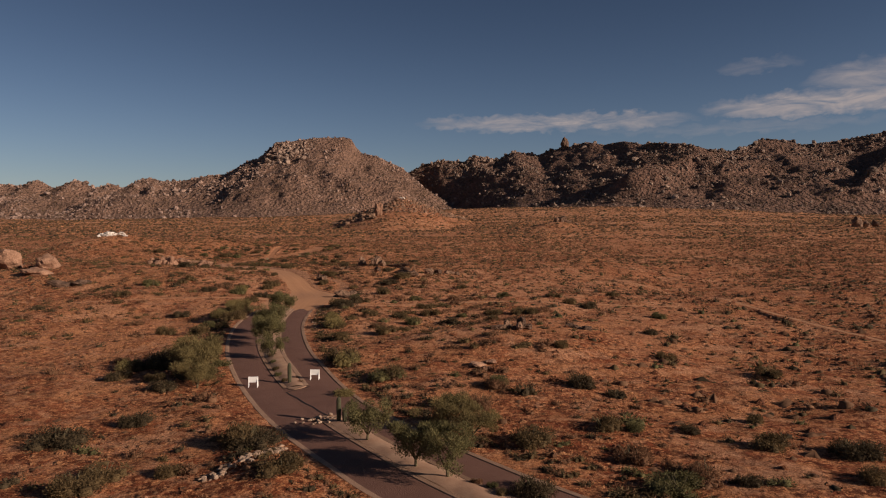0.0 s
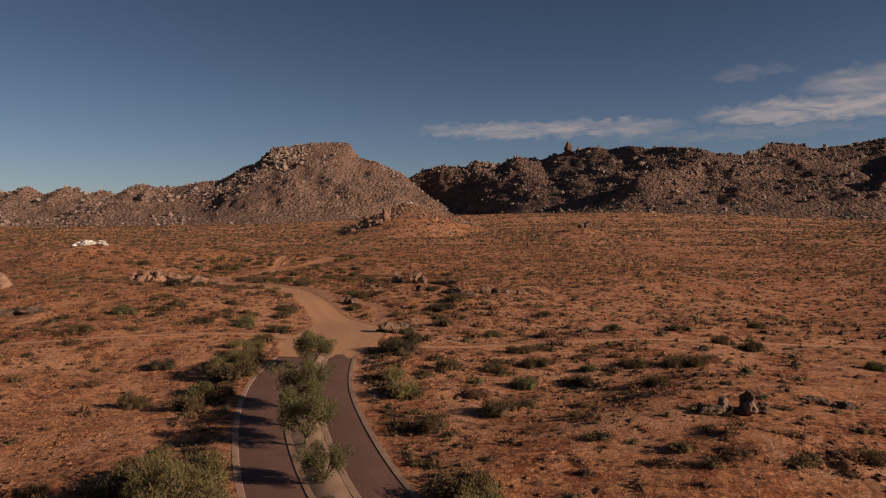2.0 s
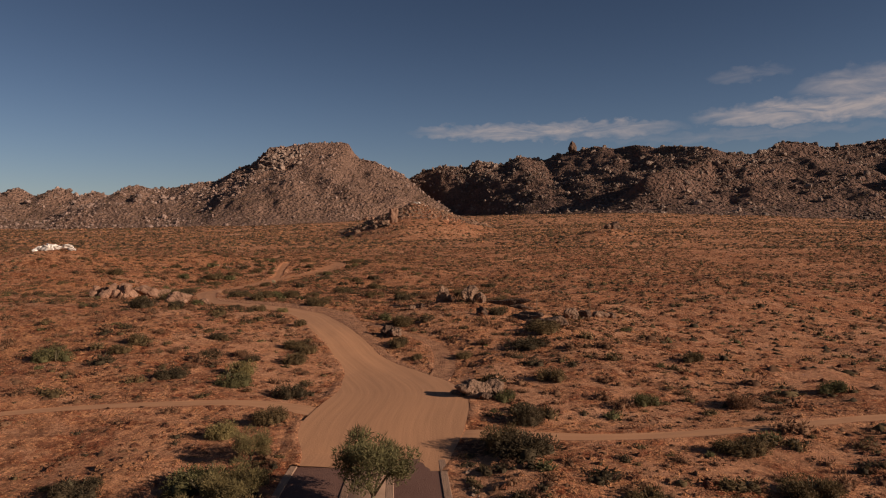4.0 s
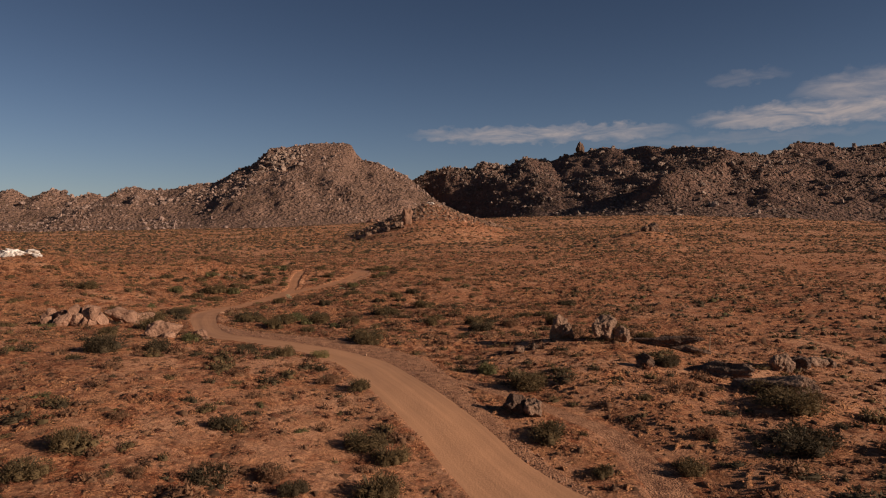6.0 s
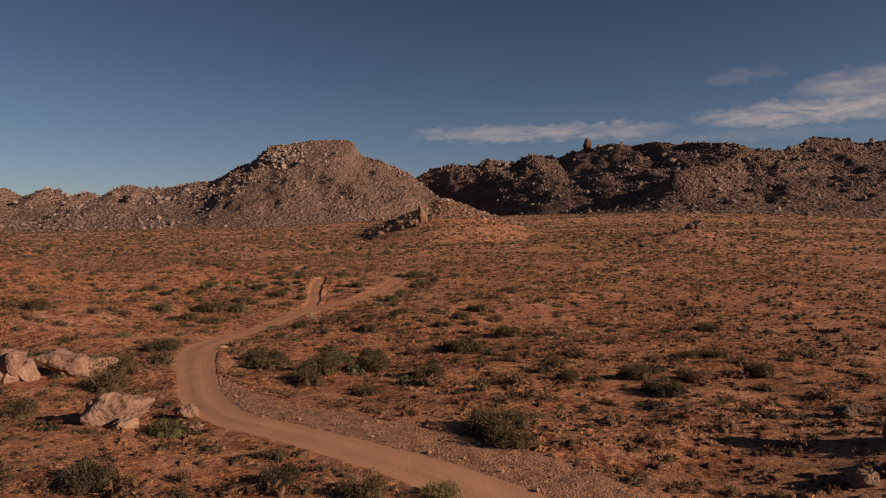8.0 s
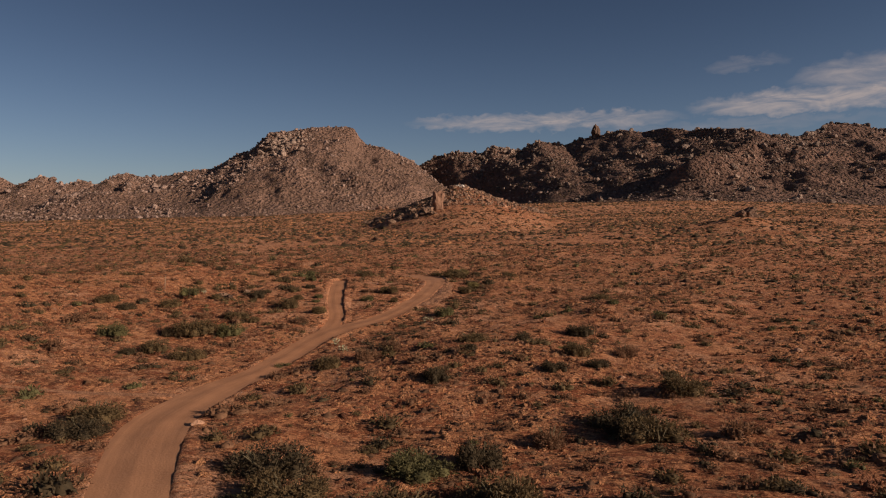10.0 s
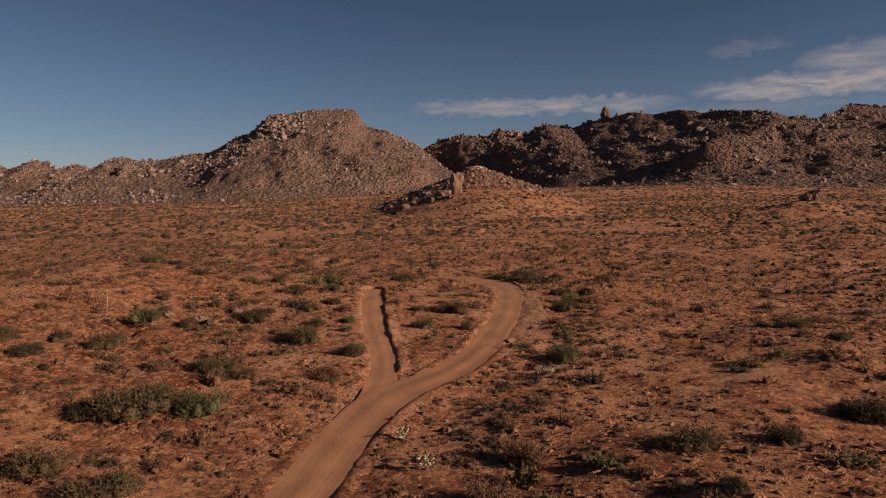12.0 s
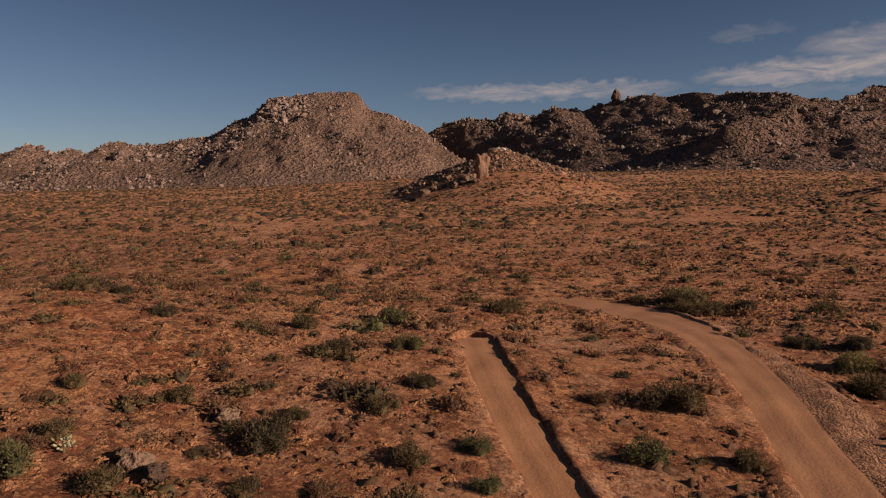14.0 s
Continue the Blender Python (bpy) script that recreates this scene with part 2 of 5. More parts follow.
MAT_FAR_ROCK_EAST = material("mountain_granite_dark", (0.075, 0.050, 0.038), (0.33, 0.225, 0.170), 0.04, 0.9, 0.6, 8, "island")
MAT_OLIVE = leaf_material("olive_leaves", (0.070, 0.045, 0.020), (0.175, 0.112, 0.050))
MAT_DARK = leaf_material("dark_leaves", (0.040, 0.028, 0.014), (0.105, 0.071, 0.037))
MAT_GREEN = leaf_material("green_leaves", (0.070, 0.060, 0.024), (0.165, 0.138, 0.056))
MAT_PALO = leaf_material("palo_verde_leaves", (0.080, 0.068, 0.028), (0.195, 0.162, 0.068))
MAT_FEATHER = leaf_material("feathery_leaves", (0.110, 0.083, 0.034), (0.240, 0.178, 0.074))
MAT_YELLOW = leaf_material("yellow_leaves", (0.14, 0.108, 0.042), (0.29, 0.216, 0.086))
MAT_DRY = leaf_material("dry_twigs", (0.115, 0.056, 0.030), (0.270, 0.136, 0.072))
MAT_STRAW = material("dry_grass", (0.32, 0.125, 0.056), (0.64, 0.290, 0.132), 0.25, 0.95, 0.8, 30, None, mottle=1.0)
MAT_RUST = material("dead_bursage", (0.14, 0.050, 0.025), (0.33, 0.122, 0.056), 0.3, 0.95, 0.8, 30, None, mottle=1.0)
MAT_BARK = material("bark", (0.075, 0.058, 0.032), (0.16, 0.125, 0.07), 4, 0.9, 0.5, 5, None)
MAT_CACTUS = material("cactus_skin", (0.055, 0.050, 0.028), (0.10, 0.092, 0.050), 2, 0.75, 0.4, 8, None)
MAT_CHOLLA = material("cholla_spines", (0.20, 0.17, 0.09), (0.50, 0.44, 0.28), 3, 0.8, 0.3, 5, "island")
MAT_WHITE = material("white_paint", (0.72, 0.68, 0.64), (0.84, 0.80, 0.76), 2, 0.5, 0.05, 6, None)
MAT_POST = material("weathered_wood", (0.30, 0.20, 0.13), (0.45, 0.32, 0.21), 5, 0.85, 0.3, 6, None)

# ---- shape helpers ----


def lattice(ix, iy, seed):
    h = (ix.astype(np.int64) * 374761393 + iy.astype(np.int64) * 668265263 + seed * 2147483647) & 0xFFFFFFFF
    h = ((h ^ (h >> 13)) * 1274126177) & 0xFFFFFFFF
    return ((h ^ (h >> 16)) & 0xFFFF) / 65535.0


def vnoise(x, y, size, seed=0):
    """Smooth value noise from -1 to 1 with cells of that size."""
    u, v = np.asarray(x, float) / size, np.asarray(y, float) / size
    i, j = np.floor(u), np.floor(v)
    f, g = u - i, v - j
    f, g = f * f * (3 - 2 * f), g * g * (3 - 2 * g)
    a, b = lattice(i, j, seed), lattice(i + 1, j, seed)
    c, d = lattice(i, j + 1, seed), lattice(i + 1, j + 1, seed)
    return 2 * ((a * (1 - f) + b * f) * (1 - g) + (c * (1 - f) + d * f) * g) - 1


def fractal(x, y, size, octaves=4, seed=0, gain=0.5):
    total, amp = 0.0, 1.0
    for k in range(octaves):
        total = total + amp * vnoise(x, y, size / 2 ** k, seed + k)
        amp *= gain
    return total


def mesh_of(name, verts, faces, mat=None, smooth=False):
    """A mesh from an array of places and an array of faces that all have the same number of corners."""
    verts, faces = np.asarray(verts, np.float32), np.asarray(faces, np.int32)
    me = bpy.data.meshes.new(name)
    k = faces.shape[1]
    me.vertices.add(len(verts))
    me.vertices.foreach_set("co", verts.ravel())
    me.loops.add(faces.size)
    me.loops.foreach_set("vertex_index", faces.ravel())
    me.polygons.add(len(faces))
    me.polygons.foreach_set("loop_start", np.arange(0, faces.size, k, dtype=np.int32))
    me.polygons.foreach_set("use_smooth", np.full(len(faces), smooth, dtype=bool))
    me.update(calc_edges=True)
    me.validate()
    if mat:
        me.materials.append(mat)
    return me


def bm_mesh(name, bm, mat=None, smooth=False):
    me = bpy.data.meshes.new(name)
    for f in bm.faces:
        f.smooth = smooth
    bm.to_mesh(me)
    bm.free()
    if mat:
        me.materials.append(mat)
    return me


def part(name, me, parent, label=""):
    ob = new(name, me)
    ob.parent = parent
    return tagged(ob, label) if label else ob


def thing(name, at, label, category, group="", kind="", turn=0.0, size=1.0):
    ob = new(name)
    ob.location, ob.rotation_euler = at, (0, 0, turn)
    ob.scale = (size, size, size) if isinstance(size, (int, float)) else size
    return tagged(ob, label, category, group, kind)


def resample(points, step):
    """A smooth line through the points (rows of any width), cut into equal steps."""
    p = np.array(points, float)
    p = np.vstack([2 * p[0] - p[1], p, 2 * p[-1] - p[-2]])
    out = []
    for i in range(1, len(p) - 2):
        a, b, c, d = p[i - 1:i + 3]
        n = max(4, int(np.linalg.norm((c - b)[:2]) / 0.25))
        for t in np.linspace(0, 1, n, endpoint=False):
            out.append(0.5 * (2 * b + (c - a) * t + (2 * a - 5 * b + 4 * c - d) * t * t + (3 * b - a - 3 * c + d) * t ** 3))
    out.append(p[-2])
    out = np.array(out)
    s = np.concatenate([[0], np.cumsum(np.linalg.norm(np.diff(out[:, :2], axis=0), axis=1))])
    at = np.linspace(0, s[-1], max(2, int(round(s[-1] / step)) + 1))
    return np.stack([np.interp(at, s, out[:, k]) for k in range(out.shape[1])], 1)


def normals(line):
    """Unit vectors to the right of a line."""
    d = np.gradient(line[:, :2], axis=0)
    d /= np.linalg.norm(d, axis=1)[:, None]
    return np.stack([d[:, 1], -d[:, 0]], 1)


def ribbon_faces(rows, cols):
    i = np.arange(rows - 1)[:, None] * cols + np.arange(cols - 1)[None, :]
    return np.stack([i, i + 1, i + cols + 1, i + cols], -1).reshape(-1, 4)


def scattered(name, templates, at, size, turn, mat, rng, tilt=0.0, smooth=False):
    """One mesh of many copies of a few shapes, set at the places given. size: one row of three for each."""
    pick = rng.integers(0, len(templates), len(at))
    vs, fs, n = [], [], 0
    for k, (tv, tf) in enumerate(templates):
        idx = np.nonzero(pick == k)[0]
        if not len(idx):
            continue
        c, s = np.cos(turn[idx])[:, None], np.sin(turn[idx])[:, None]
        v = tv[None] * size[idx][:, None, :]
        x, y, z = v[..., 0] * c - v[..., 1] * s, v[..., 0] * s + v[..., 1] * c, v[..., 2]
        if tilt:
            tx, ty = rng.normal(0, tilt, (2, len(idx), 1))
            x, y, z = x + z * tx, y + z * ty, z - x * tx - y * ty
        v = np.stack([x, y, z], -1) + at[idx][:, None, :]
        vs.append(v.reshape(-1, 3))
        f = tf[None] + (np.arange(len(idx)) * len(tv))[:, None, None] + n
        fs.append(f.reshape(-1, tf.shape[1]))
        n += len(idx) * len(tv)
    return mesh_of(name, np.concatenate(vs), np.concatenate(fs), mat, smooth)


# ---- the lie of the land ----
KNOLLS = [(-10.5, 41.8, 2.2, 0.7), (80, 472, 24, 2.0), (-120, 256, 16, 7.5), (-92, 285, 14, 3.2), (-97, 237, 9, 2.3), (-42, 163, 34, 2.24),
          (-95, 322, 22, 2.2), (9, 84, 9, 2.42), (-29, 142, 9, -1.47), (-73, 220, 22, -1.48), (80, 277, 50, -1.66), (-62, 290, 14, 1.05),
          (-16, 174, 9, 1.63), (-95, 165, 22, 2.95), (-45, 455, 50, -1.19), (53, 154, 9, -1.8), (23, 203, 22, 1.22), (-49, 236, 9, 1.35),
          (-9, 80, 9, 0.81), (-30, 263, 9, 1.11), (-25, 240, 9, -0.7), (250, 1250, 350, 24.0)]
SWELLS = [(-83, 279, 9, -1.1), (78, 185, 22, -2.5), (120, 281, 22, -1.9), (-99, 292, 9, 1.1), (-121, 220, 22, 1.5), (-44, 108, 9, -1.1), (-59, 314, 22, -0.7),
          (50, 256, 9, 1.25), (12, 113, 9, 0.9), (-57, 157, 9, 0.8), (88, 361, 40, -0.85), (-33, 169, 9, -0.5), (-86, 316, 9, -1.0), (-66, 248, 9, -0.4),
          (-102, 207, 22, 0.9), (-41, 295, 9, 0.75), (-16, 482, 40, -0.8), (-105, 239, 9, -0.9), (161, 425, 40, -0.75), (-69, 211, 11, 0.7), (77, 465, 9, 3.6)]
RISE_Y = [-900, 0, 60, 150, 206, 307, 394, 455, 700, 1200, 1600, 4500]
RISE_Z = [-4, 0, 0.1, 1.6, 2.6, 5.0, 8.3, 11, 16, 24, 32, 60]


def smooth_land(x, y):
    x, y = np.asarray(x, float), np.asarray(y, float)
    z = np.interp(y, RISE_Y, RISE_Z)
    for a, b, s, h in KNOLLS + SWELLS:
        z = z + h * np.exp(-((x - a) ** 2 + (y - b) ** 2) / (2 * s * s))
    return z + 23.5 * np.clip(1 - np.hypot(np.where(x < -37, 1.25, 1.05) * (x + 37), np.where(y < 612, 0.55, 0.8) * (y - 612)) / 70, 0, 1) ** 1.04


def land(x, y):
    """Height of the open ground, with its swells, gullies and hummocks."""
    x, y = np.asarray(x, float), np.asarray(y, float)
    far = np.clip((y - 250) / 600, 0, 1)
    z = smooth_land(x, y) + 0.35 * vnoise(x, y, 19, 3) * (1 - far) + 1.8 * vnoise(x, y, 130, 3) * far + (0.30 * vnoise(x, y, 7, 5) + 0.20 * vnoise(x, y, 3.1, 8)) * (1 - far) + 0.9 * vnoise(x, y, 26, 9) * far
    return z - 0.35 * np.clip(0.12 - np.abs(vnoise(x + 0.4 * y, y, 28, 21)), 0, 1) / 0.12 * 0.4 * (1 - far)


LANE_WEST = [(25, 15), (12, 25), (4, 32.3), (-2.5, 39.8), (-6.2, 45.2), (-9.6, 50.4), (-13, 56.3), (-16.5, 63.3), (-19.4, 69.8), (-22.5, 77.8),
             (-25.1, 86.2), (-27.1, 94.3), (-28.4, 102), (-28.7, 109), (-28.5, 115.4)]
LANE_EAST = [(29, 19.5), (17.5, 28), (10, 34.5), (5.3, 39.5), (2.3, 43.2), (-1.5, 48.3), (-5, 53.6), (-8, 58.4), (-11, 64.6), (-13.5, 70.6),
             (-16.1, 77.3), (-18.6, 86), (-21.2, 97.3), (-22.4, 106), (-22.9, 114.2)]
HALF_WEST, HALF_EAST = 1.60, 1.32
DIRT_ROAD = [(-25.9, 112.6, 8.6), (-25.6, 115.5, 9.8), (-25.6, 121, 11.8), (-24.9, 130, 11), (-26.8, 138, 8.2), (-28.8, 143, 5.6), (-30.6, 147, 5), (-32.5, 152, 4.8),
             (-34.6, 156.8, 4.8), (-37, 162.6, 4.6), (-39.8, 169, 4.3), (-44, 174.3, 3.6), (-48.8, 178.4, 3.2), (-53, 181.9, 3), (-56.8, 185, 3),
             (-59.8, 189.4, 3.2), (-62.8, 196.4, 3.2), (-67.5, 209.5, 3.8), (-70.6, 221, 4.4), (-70, 230, 4.0), (-68.2, 236.5, 3.2),
             (-67.2, 243, 3.2), (-66, 250, 3.4), (-64, 255.6, 3.8), (-60.4, 260, 3.2), (-57.6, 266, 2.9), (-55.9, 272.5, 2.8)]
DIRT_LOOP = [(-57.6, 266, 2.9), (-55.9, 272.5, 2.8), (-54, 281, 2.8), (-52.8, 290, 3.2), (-53.0, 297.5, 4.2), (-54.3, 303.5, 5.4), (-56.4, 308, 5.2), (-58.8, 311, 3.4)]
TRAIL = [(-66.0, 252, 1.7), (-65.3, 256.5, 2.0), (-65.1, 260, 2.0), (-65.5, 265, 2.0), (-66.4, 270.2, 2.1), (-67.4, 278, 2.3), (-68.4, 290.4, 2.4)]
CROSS_WEST = [(-64, 119.5, 1.5), (-52.6, 123.6, 1.6), (-44.8, 125.3, 1.7), (-36, 126, 2.0), (-29, 123, 2.4)]
CROSS_EAST = [(-21, 118.6, 2.2), (-10.6, 117.8, 1.6), (0, 119, 1.5), (12, 121.3, 1.5), (23.4, 122, 1.5), (42, 120, 1.4)]
SIDE_TRACK = [(-31.5, 162.5, 1.4), (-27, 158, 1.5), (-24.4, 154.6, 1.6), (-21.8, 150.5, 1.8), (-21, 142, 2.4), (-22.4, 133, 2.4)]
GULLY = [(-89.0, 274.2, 0.4), (-88.6, 272.9, 0.6), (-87.5, 270.6, 0.7), (-87.0, 268.8, 0.5), (-86.1, 267.3, 0.8), (-85.2, 265.2, 0.5), (-84.6, 263.6, 0.3)]
WEST_TRAIL = [(-71.5, 228.5, 1.2), (-84, 227.7, 0.8), (-97, 227, 0.8), (-120, 231, 0.8)]
EAST_TRAIL = [(30, 182, 1.0), (45.6, 172, 1.0), (54, 150, 1.0), (54, 119, 1.0), (55, 101, 1.0), (57, 84, 1.0)]

# the gravelly apron along the dirt road's east edge: y along the road, width
APRON_Y, APRON_WIDTH = [138, 143, 149, 156, 166, 174, 184, 192, 200], [0.3, 0.9, 1.2, 1.8, 3.4, 4.4, 3.6, 2.0, 0.3]
VERGE_Y, VERGE_WIDTH = [268, 272, 280, 287, 293], [0.3, 2.0, 2.4, 1.6, 0.3]

WEST, EAST = resample(LANE_WEST, 0.8), resample([(x - 0.22, y - 0.10) for x, y in LANE_EAST], 0.8)
TRACKS = {name: resample(line, 0.3 if name in ("trail", "loop") else 0.6) for name, line in (("road", DIRT_ROAD), ("loop", DIRT_LOOP), ("trail", TRAIL), ("cross_west", CROSS_WEST),
          ("cross_east", CROSS_EAST), ("side", SIDE_TRACK), ("gully", GULLY), ("west", WEST_TRAIL), ("east", EAST_TRAIL))}


def near_line(x, y, line):
    """Distance to a line, and the index of its nearest point, for arrays of places."""
    d, k = np.full(x.shape, 1e9), np.zeros(x.shape, int)
    for s in range(0, len(x), 4000):
        q = (x[s:s + 4000, None] - line[None, :, 0]) ** 2 + (y[s:s + 4000, None] - line[None, :, 1]) ** 2
        k[s:s + 4000] = q.argmin(1)
        d[s:s + 4000] = np.sqrt(q.min(1))
    return d, k


def bed(line, smoothing=9):
    """The height of a road's bed along its line."""
    z = smooth_land(line[:, 0], line[:, 1])
    pad = np.pad(z, smoothing, mode="edge")
    return np.convolve(pad, np.ones(2 * smoothing + 1) / (2 * smoothing + 1), "valid")


def apron_line(key, ys, widths):
    """A verge's middle and width, from the right edge of a track's own line."""
    road = TRACKS[key]
    pick = (road[:, 1] > ys[0]) & (road[:, 1] < ys[-1])
    line, n = road[pick].copy(), normals(road)[pick]
    width = np.interp(line[:, 1], ys, widths)
    line[:, :2] += n * (line[:, 2] / 2 + width / 2)[:, None]
    line[:, 2] = width
    return line


TRACKS["apron"] = apron_line("road", APRON_Y, APRON_WIDTH)
TRACKS["verge"] = apron_line("loop", VERGE_Y, VERGE_WIDTH)
BED_WEST, BED_EAST = bed(WEST), bed(EAST)
BEDS = {"road": bed(TRACKS["road"], 5)}
BEDS["road"][:5] -= 0.06
CUTS = {"trail": 0.14, "loop": 0.03, "gully": 0.42}
BANKS = {"gully": 0.8, "verge": 1.2, "trail": 0.9, "loop": 1.2, "side": 4.0, "road": 3.5}


def branch_bed(key):
    """A branch's own level, run smoothly into the dirt road's where the two meet, and a little under it there."""
    line = TRACKS[key]
    d, k = near_line(line[:, 0], line[:, 1], TRACKS["road"])
    edge = d - TRACKS["road"][k, 2] / 2
    w = np.clip(edge / 7, 0, 1)
    w = 1.0 if key in ("west", "east", "gully") else (0.0 if key == "apron" else 0.5 * w if key == "side" else w * w * (3 - 2 * w))
    own = bed(line, 5) - CUTS.get(key, 0.0) * np.clip(edge / 4, 0, 1)
    return own * w + BEDS["road"][k] * (1 - w) - (0.06 * np.clip(1 - edge, 0, 1) if key != "loop" else 0.12 * (np.arange(len(line)) < 3))


for b_key in TRACKS:
    if b_key not in ("road", "verge"):
        BEDS[b_key] = branch_bed(b_key)
BEDS["verge"] = BEDS["loop"][near_line(TRACKS["verge"][:, 0], TRACKS["verge"][:, 1], TRACKS["loop"])[1]]


def ground_height(x, y):
    """The ground as built: open land, cut down under the roads."""
    x, y = np.asarray(x, float), np.asarray(y, float)
    shape = x.shape
    x, y = x.ravel(), y.ravel()
    z = land(x, y)
    box = (x > -135) & (x < 75) & (y > 0) & (y < 325)
    i = np.nonzero(box)[0]
    for name, line in TRACKS.items():
        sel = i[(x[i] > line[:, 0].min() - 14) & (x[i] < line[:, 0].max() + 14) & (y[i] > line[:, 1].min() - 14) & (y[i] < line[:, 1].max() + 14)]
        if not len(sel):
            continue
        d, k = near_line(x[sel], y[sel], line)
        hw = line[k, 2] / 2
        w = np.clip((d - hw) / BANKS.get(name, 2.0), 0, 1)
        w = w * w * (3 - 2 * w)
        z[sel] = z[sel] * w + (BEDS[name][k] - np.where(hw > 0.9, 0.22, 0.08) * (d < hw)) * (1 - w)
    sel = i[y[i] < 125]
    if len(sel):
        for line, b in ((WEST, BED_WEST), (EAST, BED_EAST)):
            d, k = near_line(x[sel], y[sel], line)
            w = np.clip((d - 2.6) / 3.0, 0, 1)
            w = w * w * (3 - 2 * w)
            z[sel] = z[sel] * w + (b[k] + np.where(d < 2.9, -0.30, 0.0)) * (1 - w)
        inside = between_lanes(x[sel], y[sel])
        k = near_line(x[sel], y[sel], WEST)[1]
        z[sel] = np.where(inside, BED_WEST[k] - 0.35, z[sel])
    return z.reshape(shape)


def between_lanes(x, y):
    dw, kw = near_line(x, y, WEST)
    de, ke = near_line(x, y, EAST)
    return (dw + de < np.linalg.norm(WEST[kw, :2] - EAST[ke, :2], axis=1) + 0.8) & (y < 115)


def clear_of_roads(x, y, margin=0.5):
    ok = np.ones(len(x), bool)
    for line in TRACKS.values():
        d, k = near_line(x, y, line)
        ok &= d > line[k, 2] / 2 + margin
    for line in (WEST, EAST):
        d, k = near_line(x, y, line)
        ok &= d > 2.3 + margin
    return ok & ~between_lanes(x, y)


def growing(start, stop, first, factor):
    out, s = [start], first
    while out[-1] < stop:
        out.append(out[-1] + s)
        s *= factor
    return out


def build_ground():
    fine = 1.05
    xs = [-v for v in growing(112, 4400, fine, 1.075)][::-1] + list(np.arange(-112 + fine, 62, fine)) + growing(62, 4400, fine, 1.045)
    ys = [-v for v in growing(-18, 600, fine, 1.15)][::-1] + list(np.arange(18 + fine, 312, fine)) + growing(312, 4600, fine, 1.018)
    X, Y = np.meshgrid(np.array(xs), np.array(ys))
    Z = ground_height(X, Y)
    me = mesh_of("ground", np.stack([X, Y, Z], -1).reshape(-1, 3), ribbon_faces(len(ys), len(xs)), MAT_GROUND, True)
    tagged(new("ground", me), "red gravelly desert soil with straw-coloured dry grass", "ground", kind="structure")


build_ground()

# ---- roads ----


def lane_mesh(name, line, z, half):
    n = normals(line)
    offs = np.array([-half, -half * 0.5, 0, half * 0.5, half])
    v = np.stack([np.stack([line[:, 0] + n[:, 0] * o, line[:, 1] + n[:, 1] * o, z + 0.03 * (1 - (o / half) ** 2)], -1) for o in offs], 1)
    return v.reshape(-1, 3), ribbon_faces(len(line), len(offs))


def kerb(name, line, z, offset, width=0.46, height=0.05):
    """A poured kerb along a line, with a rounded top edge."""
    n = normals(line)
    prof = [(-width / 2, -0.25), (-width / 2, height - 0.03), (-width / 2 + 0.04, height), (width / 2 - 0.04, height), (width / 2, height - 0.03), (width / 2, -0.25)]
    v = np.stack([np.stack([line[:, 0] + n[:, 0] * (offset + o), line[:, 1] + n[:, 1] * (offset + o), z + h], -1) for o, h in prof], 1)
    me = mesh_of(name, v.reshape(-1, 3), ribbon_faces(len(line), len(prof)), MAT_KERB)
    return tagged(new(name, me), "weathered tan concrete kerb beside the paved lane", "kerb", kind="structure")


def span(line, z, lo, hi):
    """The stretch of a line between two heights on the map."""
    k = (line[:, 1] >= lo) & (line[:, 1] <= hi)
    return line[k], z[k]


